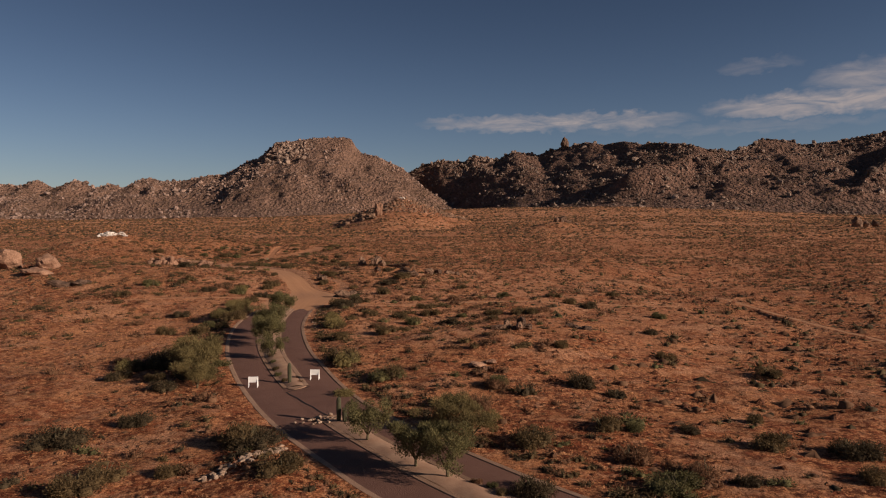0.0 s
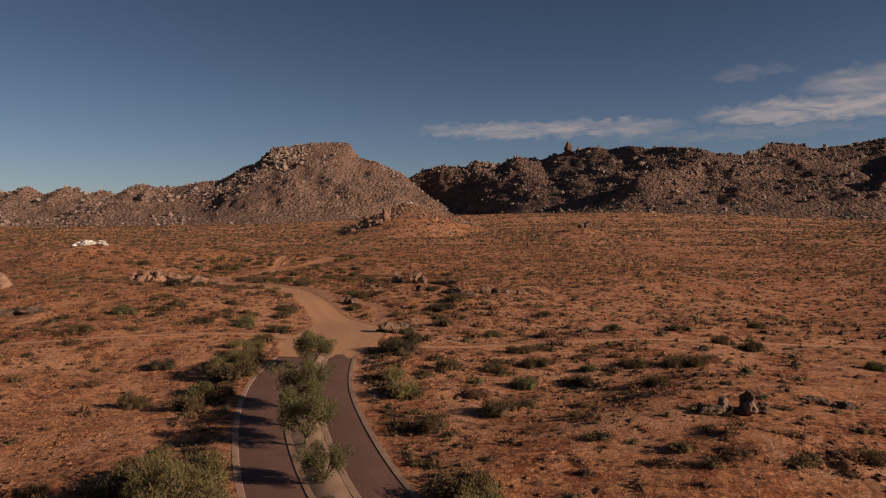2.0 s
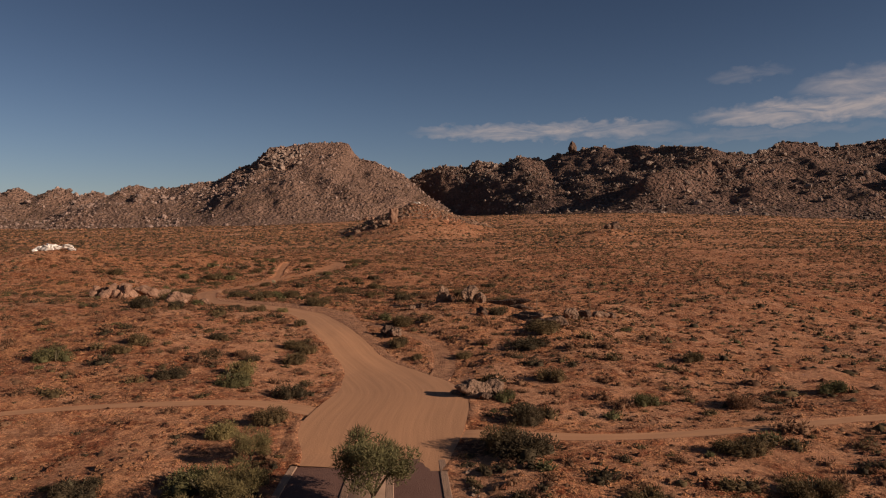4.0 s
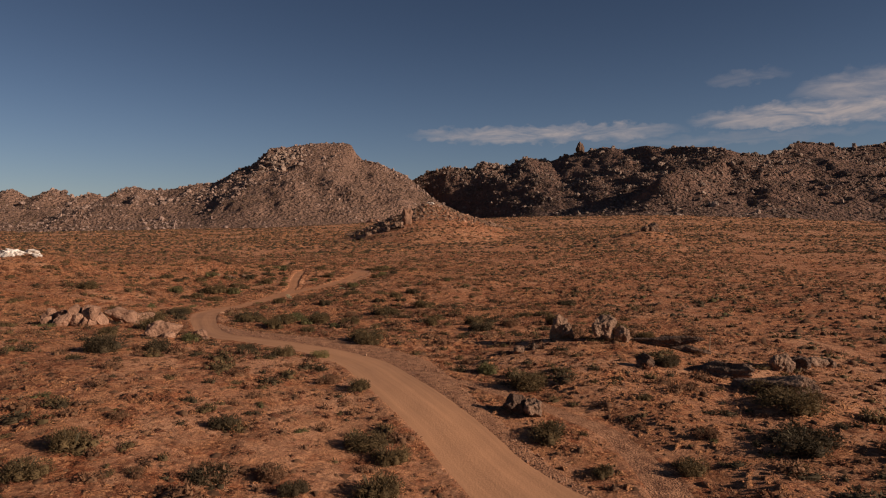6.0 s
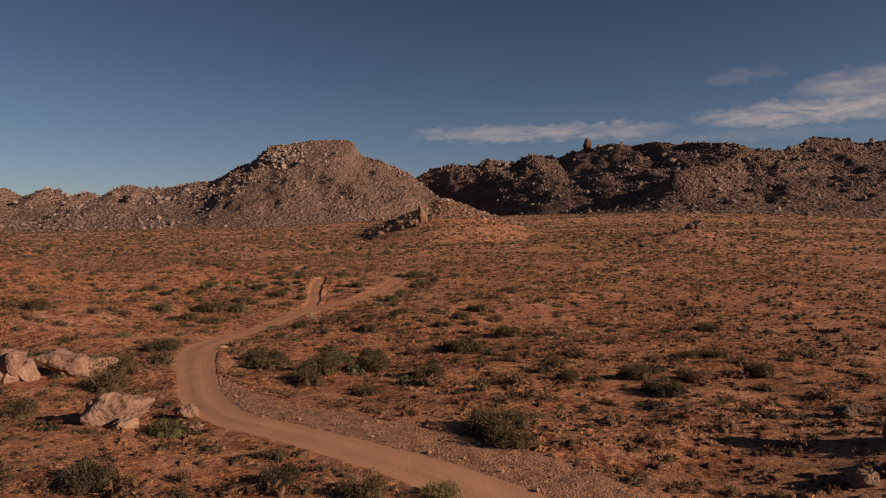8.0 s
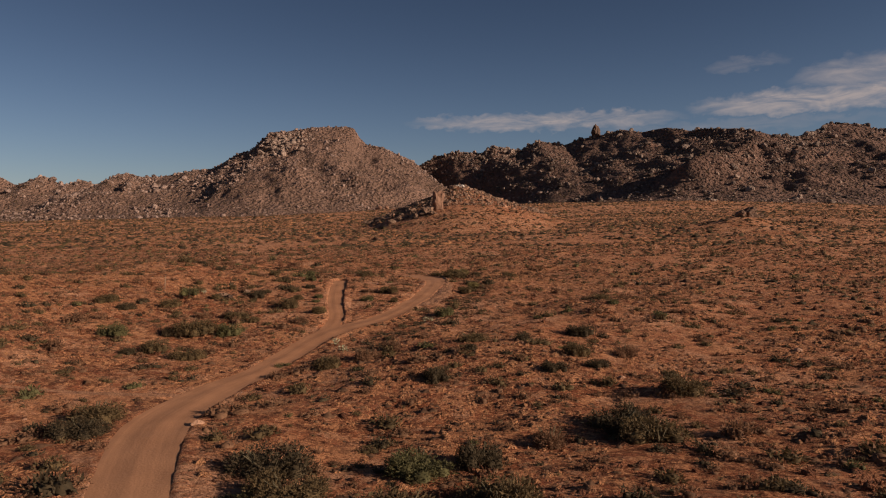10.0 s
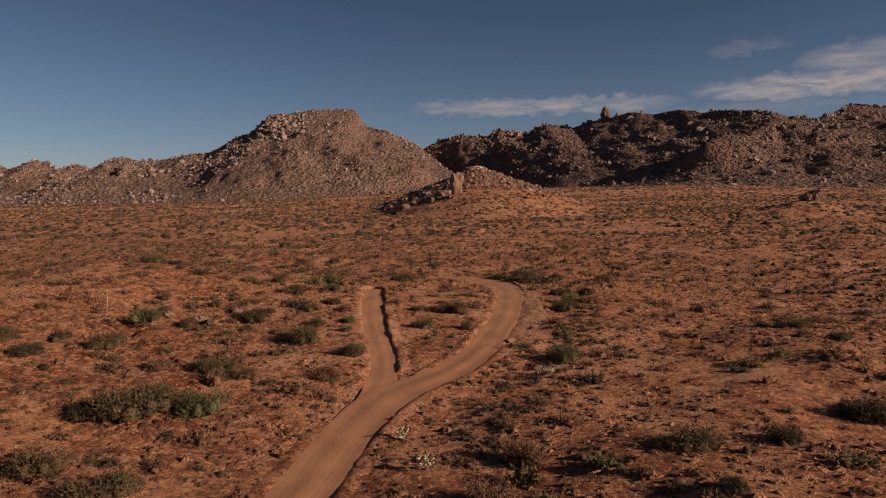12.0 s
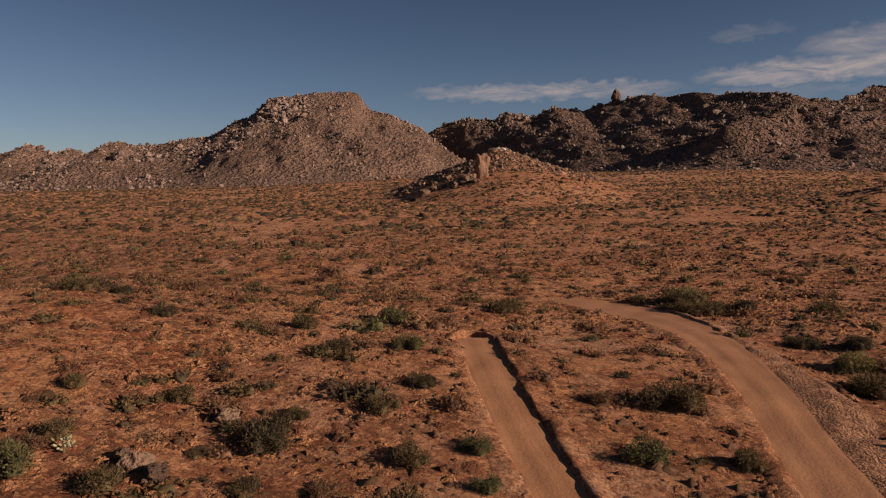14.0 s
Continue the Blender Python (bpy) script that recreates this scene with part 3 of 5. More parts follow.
def build_road():
    v1, f1 = lane_mesh("lane", WEST, BED_WEST, HALF_WEST)
    v2, f2 = lane_mesh("lane", EAST, BED_EAST, HALF_EAST)
    # the opening between the lanes
    a, za = span(WEST, BED_WEST, 50.5, 67.0)
    b, zb = span(EAST, BED_EAST, 51.5, 68.5)
    na, nb = normals(a), normals(b)
    t = np.linspace(0, 1, 14)
    ia, ib = t * (len(a) - 1), t * (len(b) - 1)
    pa = np.stack([np.interp(ia, range(len(a)), c) for c in (a[:, 0] + na[:, 0] * HALF_WEST, a[:, 1] + na[:, 1] * HALF_WEST, za)], 1)
    pb = np.stack([np.interp(ib, range(len(b)), c) for c in (b[:, 0] - nb[:, 0] * HALF_EAST, b[:, 1] - nb[:, 1] * HALF_EAST, zb)], 1)
    w = np.linspace(0, 1, 4)[None, :, None]
    v3 = (pa[:, None] * (1 - w) + pb[:, None] * w).reshape(-1, 3)
    f3 = ribbon_faces(14, 4)
    v = np.concatenate([v1, v2, v3])
    f = np.concatenate([f1, f2 + len(v1), f3 + len(v1) + len(v2)])
    road = tagged(new("road", mesh_of("road", v, f, MAT_ASPHALT)), "reddish-brown asphalt entrance road with two divided lanes", "road", kind="structure")
    # a tarred joint across the opening
    for k, (s, e) in enumerate(((pa[9], pa[3] * 0.55 + pb[3] * 0.45), (pa[9], pb[10]))):
        d = (e - s) / np.linalg.norm(e - s)
        r = np.array([d[1], -d[0], 0]) * 0.06
        m = np.linspace(0, 1, 12)[:, None]
        wob = np.sin(m * 17 + k) * r * 0.9
        c = s + (e - s) * m + wob + np.array([0, 0, 0.018])
        joint = np.stack([c - r, c + r], 1).reshape(-1, 3)
        part("tar_joint", mesh_of("tar_joint", joint, ribbon_faces(12, 2), MAT_JOINT), road, "dark tarred joint")
    for tag, line, z, side in (("west", WEST, BED_WEST, -1), ("east", EAST, BED_EAST, 1)):
        n, rows = normals(line), []
        for d, h in ((2.0 if side < 0 else 1.72, 0.03), (2.7, 0.05), (3.5, None), (4.6, None)):
            x, y = line[:, 0] + side * n[:, 0] * d, line[:, 1] + side * n[:, 1] * d
            g = ground_height(x, y)
            hz = z + h + 0.03 * vnoise(x, y, 1.1, 5) if h is not None else (np.maximum(g + 0.06, z + 0.04) if d < 4 else g - 0.1)
            rows.append(np.stack([x, y, hz], -1))
        v = np.stack(rows if side > 0 else rows[::-1], 1).reshape(-1, 3)
        tagged(new("shoulder_" + tag, mesh_of("shoulder_" + tag, v, ribbon_faces(len(line), 4), MAT_GROUND, True)), "red gravelly soil banked up behind the kerb", "road shoulder", kind="structure")
    kerb("kerb_west", WEST, BED_WEST, -HALF_WEST - 0.23)
    kerb("kerb_east", EAST, BED_EAST, HALF_EAST + 0.23)
    for lo, hi, tag in ((15, 54.0, "south"), (62.8, 116, "north")):
        a, za = span(WEST, BED_WEST, lo, hi)
        b, zb = span(EAST, BED_EAST, lo + (4 if tag == "south" else 1.4), hi + 1.2)
        kerb("kerb_median_west_" + tag, a, za, HALF_WEST + 0.23)
        kerb("kerb_median_east_" + tag, b, zb, -HALF_EAST - 0.23)
        na, nb = normals(a), normals(b)
        pa = np.stack([a[:, 0] + na[:, 0] * (HALF_WEST + 0.45), a[:, 1] + na[:, 1] * (HALF_WEST + 0.45), za + 0.04], 1)
        pb = np.stack([b[:, 0] - nb[:, 0] * (HALF_EAST + 0.45), b[:, 1] - nb[:, 1] * (HALF_EAST + 0.45), zb + 0.04], 1)
        n = 120
        t = np.linspace(0, 1, n)
        pa = np.stack([np.interp(t * (len(pa) - 1), range(len(pa)), pa[:, k]) for k in range(3)], 1)
        pb = np.stack([np.interp(t * (len(pb) - 1), range(len(pb)), pb[:, k]) for k in range(3)], 1)
        w = np.linspace(0, 1, 7)[None, :, None]
        v = pa[:, None] * (1 - w) + pb[:, None] * w
        v[..., 2] += 0.12 * np.sin(w[..., 0] * math.pi) + 0.04 * vnoise(v[..., 0], v[..., 1], 0.9, 4)
        me = mesh_of("median_" + tag, v.reshape(-1, 3), ribbon_faces(n, 7), MAT_MEDIAN, True)
        tagged(new("median_" + tag, me), "raised median of tan decomposed granite between the lanes", "median", kind="structure")
        # the rounded nose of the kerb, across the median's end
        k = -1 if tag == "south" else 0
        s, e = pa[k], pb[k]
        out = normals(np.array([s[:2], e[:2]]))[0] * (1 if tag == "north" else -1)
        m = np.linspace(0, 1, 10)[:, None]
        arc = s + (e - s) * m
        arc[:, :2] += np.sin(m * math.pi) * out * 0.7
        arc = resample(arc, 0.25)
        kerb("kerb_nose_" + tag, arc, arc[:, 2] - 0.04, 0.0)
        fan = np.concatenate([[(s + e) / 2 + (0, 0, 0.03)], arc + (0, 0, 0.012)])
        tri = np.stack([np.zeros(len(arc) - 1, int), np.arange(1, len(arc)), np.arange(2, len(arc) + 1)], 1)
        tagged(new("median_nose_" + tag, mesh_of("median_nose_" + tag, fan, tri, MAT_MEDIAN)), "tan granite at the rounded end of the median", "median", kind="structure")


def away_from_others(x, y, key):
    """0 inside any other track, rising to 1 a metre outside it."""
    f = np.ones(len(x))
    for other, line in TRACKS.items():
        if other != key and {other, key} != {"road", "loop"}:
            d, k = near_line(x, y, line)
            f = np.minimum(f, np.clip((d - line[k, 2] / 2 - 0.25) / 1.0, 0, 1))
    return f


def build_track(name, key, lift, label, berm=0.16, rut=0.05, mat=None):
    """A graded earth track: worn wheel ways, a crown between them, and crumbling edges."""
    line, z = TRACKS[key], BEDS[key]
    n = normals(line)
    half = line[:, 2] / 2
    step = 0.3 if key in ("trail", "loop") else 0.6
    along = np.arange(len(line)) * step
    lane = along * 0
    cols = []
    for side in (-1, 1):
        rows = []
        for q, d in enumerate((-0.08, 0.08, 0.34, 0.85, 1.5)):
            wob = (0.09 * vnoise(along, lane + side * 7, 3.9, 3) + 0.08 * vnoise(along, lane + side * 7 + q, 0.8, 4)) * (0.5 if q == 0 else 1)
            dist = side * (half + d + wob)
            x, y = line[:, 0] + n[:, 0] * dist, line[:, 1] + n[:, 1] * dist
            g = ground_height(x, y)
            free = away_from_others(x, y, key)
            rough = 0.8 + 0.5 * vnoise(along, lane + side * 3 + q, 1.1, 11 + q) + 0.3 * vnoise(along, lane + side * 5 + q, 0.5, 12)
            if q == 0:
                h = z + lift
            elif q < 3:
                h = z + lift + berm * rough * free * (1.0 if q == 1 else 1.1)
            elif q == 3:
                h = np.maximum(g, z - 0.05) + (0.02 + 0.25 * berm * rough) * free - 0.04
            else:
                h = g - 0.10
            if q:
                h = h - 0.35 * (1 - free)
            rows.append(np.stack([x, y, h], -1))
        cols.append(rows[::-1] if side < 0 else rows)
    inner = []
    for u in (-0.72, -0.5, -0.28, 0, 0.28, 0.5, 0.72):
        x, y = line[:, 0] + n[:, 0] * u * half, line[:, 1] + n[:, 1] * u * half
        h = -rut * math.exp(-((abs(u) - 0.5) / 0.16) ** 2) + 0.5 * rut * math.exp(-(u / 0.25) ** 2)
        inner.append(np.stack([x, y, z + lift + h + 0.03 * vnoise(x, y, 1.3, 31)], -1))
    left, right = cols
    top = [left[-1]] + inner + [right[0]]
    me = mesh_of(name, np.stack(top, 1).reshape(-1, 3), ribbon_faces(len(line), len(top)), mat or MAT_DIRT, True)
    across = half[:, None] * np.array([-1, -0.72, -0.5, -0.28, 0, 0.28, 0.5, 0.72, 1])[None]
    lane_at = np.stack([across, np.repeat(along[:, None], 9, 1), across * 0], -1)
    me.attributes.new("lane", "FLOAT_VECTOR", "POINT").data.foreach_set("vector", lane_at.astype(np.float32).ravel())
    ob = new(name, me)
    tagged(ob, label, "dirt road", kind="structure")
    for rows in (left, right):
        part("berm", mesh_of("berm", np.stack(rows, 1).reshape(-1, 3), ribbon_faces(len(line), len(rows)), MAT_GROUND, True), ob, "crumbling red earth edge")


def build_apron(name, key, label, rough=0.05):
    """Loose gravel that spills off a track's east edge and fades into the open ground."""
    line, z = TRACKS[key], BEDS[key]
    n, half = normals(line), line[:, 2] / 2
    rows = []
    for u in np.linspace(-1, 1, 9):
        dist = half * u + (0.25 if u > 0.9 else -0.3 if u < -0.9 else 0)
        x, y = line[:, 0] + n[:, 0] * dist, line[:, 1] + n[:, 1] * dist
        h = z + np.interp(u, [-1, -0.75, -0.4], [-0.04, 0.025, 0.05]) + (rough * vnoise(x, y, 1.4, 41) + 0.8 * rough * vnoise(x, y, 0.7, 42)) * (u > -0.8)
        if u > 0.9:
            h = ground_height(x, y) - 0.12
        rows.append(np.stack([x, y, h], -1))
    me = mesh_of(name, np.stack(rows, 1).reshape(-1, 3), ribbon_faces(len(line), len(rows)), MAT_BERM, True)
    tagged(new(name, me), label, "dirt road", kind="structure")


build_road()
build_track("dirt_road", "road", 0.02, "tan graded dirt road with wheel ruts", 0.07, 0.035)
build_track("dirt_loop", "loop", 0.035, "curving dirt loop road with worn wheel ruts", 0.13, 0.03)
build_track("graded_trail", "trail", 0.05, "freshly cut earth trail between dark crumbling edges", 0.17, 0.02)
build_track("footpath_west", "cross_west", 0.03, "narrow sandy footpath through the scrub", 0.05, 0.02)
build_track("footpath_east", "cross_east", 0.03, "narrow sandy footpath through the scrub", 0.05, 0.02)
build_track("side_track", "side", 0.02, "eroded sandy side track beside the dirt road", 0.04, 0.03, MAT_BERM)
build_track("thin_trail_west", "west", 0.03, "thin sandy trail leading off the dirt road", 0.04, 0.02, MAT_BERM)
build_track("thin_trail_east", "east", 0.03, "thin sandy trail across the open flat", 0.03, 0.02)
build_apron("gravel_apron", "apron", "loose gravelly earth spread beside the dirt road")
build_apron("gravel_verge", "verge", "rough gravelly verge along the outside of the loop road", 0.14)


def trail_end():
    """The heap of scraped earth where the cut trail stops."""
    line = resample([(-70.0, 288.9), (-69.7, 290.6), (-68.9, 291.7), (-67.8, 291.6), (-67.1, 290.4), (-66.9, 288.9)], 0.2)
    n, a = normals(line), np.arange(len(line)) * 0.2
    rows = []
    for q, (d, h) in enumerate(((-0.8, -0.12), (-0.3, 0.08), (0.02, 0.17), (0.16, 0.14), (0.24, -0.25))):
        w = 0.07 * vnoise(a, a * 0 + q, 0.7, 51)
        x, y = line[:, 0] + n[:, 0] * (d + w), line[:, 1] + n[:, 1] * (d + w)
        rows.append(np.stack([x, y, smooth_land(x, y) - 0.05 + h * (1 + 0.5 * vnoise(a, a * 0 + q, 0.8, 52) * (h > 0))], -1))
    me = mesh_of("earth_bank", np.stack(rows, 1).reshape(-1, 3), ribbon_faces(len(line), len(rows)), MAT_GROUND, True)
    tagged(new("earth_bank", me), "low bank of scraped red earth at the trail's end", "earth bank", kind="structure")


trail_end()

# ---- mountains ----
CREST_WEST = [(-1364, 1500, 115), (-1152, 1510, 110), (-980, 1530, 108), (-930, 1530, 102), (-896, 1530, 117), (-861, 1530, 97), (-814, 1540, 117),
              (-784, 1550, 100), (-747, 1560, 109), (-723, 1570, 99), (-695, 1580, 118), (-672, 1585, 124), (-641, 1590, 116), (-600, 1600, 119),
              (-544, 1610, 131), (-505, 1610, 135), (-455, 1620, 166), (-431, 1630, 174), (-393, 1640, 212), (-355, 1650, 216), (-303, 1660, 225),
              (-237, 1670, 227), (-221, 1670, 223), (-209, 1668, 203), (-195, 1660, 188), (-160, 1650, 181), (-126, 1640, 164), (-95, 1620, 149), (-51, 1570, 108), (-29, 1540, 90), (2, 1515, 73), (32, 1490, 58), (75, 1460, 40)]
CREST_EAST = [(-126, 1650, 116), (-80, 1645, 142), (-46, 1642, 158), (-6, 1635, 168), (48, 1630, 164), (72, 1625, 178), (126, 1615, 167), (163, 1605, 187),
              (216, 1590, 176), (246, 1580, 188), (275, 1560, 190), (319, 1530, 199), (347, 1490, 189), (377, 1440, 191), (401, 1400, 179), (420, 1370, 179),
              (448, 1320, 172), (469, 1290, 163), (499, 1285, 155), (537, 1290, 155), (568, 1300, 163), (599, 1310, 178), (650, 1305, 176), (669, 1300, 166),
              (726, 1280, 171), (772, 1270, 180), (796, 1260, 185), (874, 1240, 202), (1090, 1200, 220)]
FOOT_WEST = ([-1400, -800, -600, -280, -100, 10, 80], [1250, 1230, 1190, 1110, 1200, 1330, 1430])
FOOT_EAST = ([-140, -50, 20, 70, 120, 190, 260, 340, 490, 600, 900, 1200], [1600, 1545, 1440, 1340, 1230, 1120, 1020, 960, 930, 900, 840, 820])
# x, y, reach along x, reach along y, height
SPURS_WEST = [(-330, 1330, 70, 110, 22), (-190, 1340, 60, 120, 26), (-620, 1330, 90, 90, 22), (-90, 1400, 50, 90, 18),
              (-850, 1360, 70, 80, 16)]
SPURS_EAST = [(600, 1080, 90, 90, 12), (120, 1500, 50, 60, 10), (30, 1620, 40, 60, 10)]


HUMP = (np.array([(1, 0, -0.1), (0.1, 0.9, -0.1), (-0.9, 0.1, -0.1), (-0.1, -1, -0.1), (0.1, 0.05, 0.6)]), np.array([(0, 1, 4), (1, 2, 4), (2, 3, 4), (3, 0, 4)]))


def ridge_lift(x, y, z, lines, fall=0.72):
    """Raise the ground to side ridges: lines of (x, y, crest height), falling off evenly to both sides."""
    for line in lines:
        p = resample(line, 8.0)
        for a, b, h in p:
            d = np.hypot(x - a, y - b)
            z = np.maximum(z, h - fall * d)
    return z


class Range:
    """A mountain between a crest line and a foot line, with side ridges, spurs and gullies."""

    def __init__(self, crest, foot, spurs, steep, seed, relief, ridges):
        c = np.array(crest, float)
        self.x = np.linspace(c[0, 0], c[-1, 0], int((c[-1, 0] - c[0, 0]) / 4.2))
        self.cy, self.cz = np.interp(self.x, c[:, 0], c[:, 1]), np.interp(self.x, c[:, 0], c[:, 2])
        self.fy = np.interp(self.x, *foot)
        self.spurs, self.steep, self.seed, self.relief, self.ridges = spurs, steep, seed, relief, ridges

    def point(self, i, v):
        """Places on the front at columns i (may be broken) and shares v of the way down from crest to foot."""
        k = np.arange(len(self.x))
        x, cy, cz, fy = (np.interp(i, k, a) for a in (self.x, self.cy, self.cz, self.fy))
        y = cy + (fy - cy) * v
        fz = land(x, fy) - 4
        z = fz + (cz - fz) * (1 - v) ** self.steep
        body = np.clip(np.minimum(v, 1 - v) * 5, 0, 1)
        for a, b, sx, sy, h in self.spurs:
            z = z + h * body * np.exp(-((x - a) / sx) ** 2 - ((y - b) / sy) ** 2)
        z = z + (ridge_lift(x, y, z, self.ridges) - z) * np.clip((1 - v) * 3.5, 0, 1)
        high = np.clip((z - fz) / 40, 0.1, 1)
        ridged = 1 - np.abs(fractal(x + 0.25 * y, y * 0.4, 95, 4, self.seed))
        z = z + body * high * (self.relief * (ridged - 0.65) + 4 * fractal(x, y, 46, 3, self.seed + 9))
        crag = 1 - np.abs(fractal(x, y, 24, 3, self.seed + 15))
        z = z + np.clip(v * 12, 0.35, 1) * high * (2.6 * (crag - 0.6) + 1.6 * fractal(x, y, 11, 2, self.seed + 5))
        return x, y, z

    def surface(self, rows=120, back=10):
        n = len(self.x)
        i = np.arange(n)
        out = []
        for b in range(back, 0, -1):
            s = b / back
            out.append(np.stack([self.x, self.cy + 420 * s, np.maximum(self.cz * (1 - s * 1.05), 20)], -1))
        for v in np.linspace(0, 1, rows) ** 1.1:
            out.append(np.stack(self.point(i, np.full(n, v)), -1))
        v = np.stack(out, 0)
        return v.reshape(-1, 3), ribbon_faces(len(out), n)


def rough_ball(level, rng, jag=0.22, flat=0.8, near=0.55, out=0.95):
    bm = bmesh.new()
    bmesh.ops.create_icosphere(bm, subdivisions=level, radius=1.0)
    off = rng.uniform(0, 90, 3)
    cuts = [Vector(rng.normal(0, 1, 3)).normalized() for _ in range(11)]
    lim = rng.uniform(near, out, 11)
    for v in bm.verts:
        for c, l in zip(cuts, lim):
            d = v.co.dot(c)
            if d > l:
                v.co -= c * (d - l) * 0.85
        v.co *= 1 + jag * noise.noise(v.co * 1.7 + Vector(off)) + 0.4 * jag * noise.noise(v.co * 4.1 + Vector(off))
        v.co.z *= flat
    return bm


def as_arrays(bm):
    bmesh.ops.triangulate(bm, faces=bm.faces)
    bm.verts.ensure_lookup_table()
    v, f = np.array([tuple(q.co) for q in bm.verts]), np.array([[q.index for q in p.verts] for p in bm.faces])
    bm.free()
    return v, f


RNG = np.random.default_rng(7)
PEBBLES = [as_arrays(rough_ball(1, RNG, 0.35)) for _ in range(7)]
LUMPS = [as_arrays(rough_ball(2, RNG, 0.32)) for _ in range(6)]


def build_range(name, label, rg, boulders, big, seed, slope, rock, knob, bare=None):
    rng = np.random.default_rng(seed)
    v, f = rg.surface()
    ob = tagged(new(name, mesh_of(name, v, f, slope, True)), label, "mountain", kind="structure")
    n = len(rg.x)

    def strew(count, lo, hi, shapes, crest):
        i = rng.uniform(0, n - 1, count * 3)
        v = rng.uniform(0, 1, count * 3) ** 1.15 * (0.03 if crest else 0.97)
        x, y, z = rg.point(i, v)
        keep = (fractal(x, y, 60, 3, seed + 40) + rng.normal(0, 0.35, len(x)) > -0.12 + (np.interp(x, bare, [0, 0.55]) if bare else 0)) | crest
        keep = np.nonzero(keep)[0][:count]
        r = np.clip(np.exp(rng.normal(math.log(lo), 0.62, len(keep))), lo * 0.4, hi)
        size = r[:, None] * rng.uniform(0.7, 1.35, (len(keep), 3))
        at = np.stack([x[keep], y[keep], z[keep] + r * 0.1], 1)
        return scattered("boulders", shapes, at, size, rng.uniform(0, 6.28, len(keep)), rock, rng, 0.3)

    tagged(part("boulder_field", strew(boulders, 1.0, 3.6, PEBBLES, False), ob, "countless pale granite boulders on the slope"), kind="stuff")
    tagged(part("outcrops", strew(big, 2.3, 6.5, LUMPS, False), ob, "large granite outcrops on the slope"), kind="stuff")
    tagged(part("crest_rocks", strew(420, knob, knob * 2.6, LUMPS, True), ob, "knobbly granite rocks along the crest"), kind="stuff")
    # scrub on the slope
    i, w = rng.uniform(0, n - 1, 6000), rng.uniform(0.05, 1, 6000)
    x, y, z = rg.point(i, w)
    size = rng.uniform(0.7, 1.9, (6000, 1)) * np.array([[1.2, 1.2, 0.9]])
    me = scattered("slope_scrub", [HUMP], np.stack([x, y, z], 1), size, rng.uniform(0, 6.28, 6000), MAT_OLIVE, rng, 0.2)
    tagged(part("slope_scrub", me, ob, "sparse dark scrub on the slope"), kind="stuff")


# side ridges: x, y and crest height, from the main crest down to the nose
RIDGES_WEST = [[(-330, 1600, 172), (-300, 1480, 112), (-258, 1335, 70), (-238, 1230, 34)], [(-660, 1585, 116), (-612, 1440, 84), (-578, 1310, 42)],
               [(-200, 1640, 178), (-165, 1500, 108), (-135, 1360, 52)], [(-480, 1600, 140), (-450, 1450, 84), (-430, 1300, 40)]]
RIDGES_EAST = [[(505, 1285, 152), (440, 1235, 140), (375, 1192, 126), (315, 1153, 110), (278, 1105, 58)], [(900, 1240, 205), (740, 1120, 138), (640, 1040, 88), (570, 980, 40)],
               [(165, 1600, 178), (140, 1480, 112), (128, 1380, 66)]]
WEST_RANGE = Range(CREST_WEST, FOOT_WEST, SPURS_WEST, 1.35, 50, 12.0, RIDGES_WEST)
EAST_RANGE = Range(CREST_EAST, FOOT_EAST, SPURS_EAST, 1.25, 80, 6.0, RIDGES_EAST)
build_range("mountain_west", "brown boulder-strewn desert mountain with a flat-topped rocky peak", WEST_RANGE, 9800, 560, 11, MAT_SLOPE, MAT_FAR_ROCK, 1.7, (-420, -180))
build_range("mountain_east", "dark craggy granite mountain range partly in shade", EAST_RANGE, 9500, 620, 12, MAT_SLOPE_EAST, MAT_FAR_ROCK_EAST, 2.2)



def pale_cliff():
    """Bare pale slabs below the western shoulder of the flat peak."""
    rng = np.random.default_rng(15)
    k = rng.normal(-358, 24, 260)
    x, y, z = WEST_RANGE.point(np.interp(k, WEST_RANGE.x, np.arange(len(WEST_RANGE.x))), np.clip(rng.normal(0.14, 0.06, 260), 0.01, 0.3))
    size = np.clip(np.exp(rng.normal(math.log(3.0), 0.5, 260)), 1.2, 8.0)[:, None] * rng.uniform(0.7, 1.3, (260, 3))
    me = scattered("pale_slabs", LUMPS, np.stack([x, y, z], 1), size, rng.uniform(0, 6.28, 260), MAT_PALE_CLIFF, rng, 0.3)
    tagged(new("pale_slabs", me), "bare pale granite slabs below the flat peak's shoulder", "rock face", kind="stuff")


pale_cliff()

# ---- rocks ----
BOULDERS = [bm_mesh("boulder", rough_ball(4, np.random.default_rng(100 + k), 0.36, 0.9), MAT_ROCK) for k in range(6)]
RED_BOULDERS = [bm_mesh("boulder", rough_ball(4, np.random.default_rng(160 + k), 0.3, 0.9), MAT_RED_ROCK) for k in range(5)]
QUARTZ = [bm_mesh("white_boulder", rough_ball(2, np.random.default_rng(200 + k), 0.55, 0.85), MAT_WHITE_ROCK) for k in range(3)]


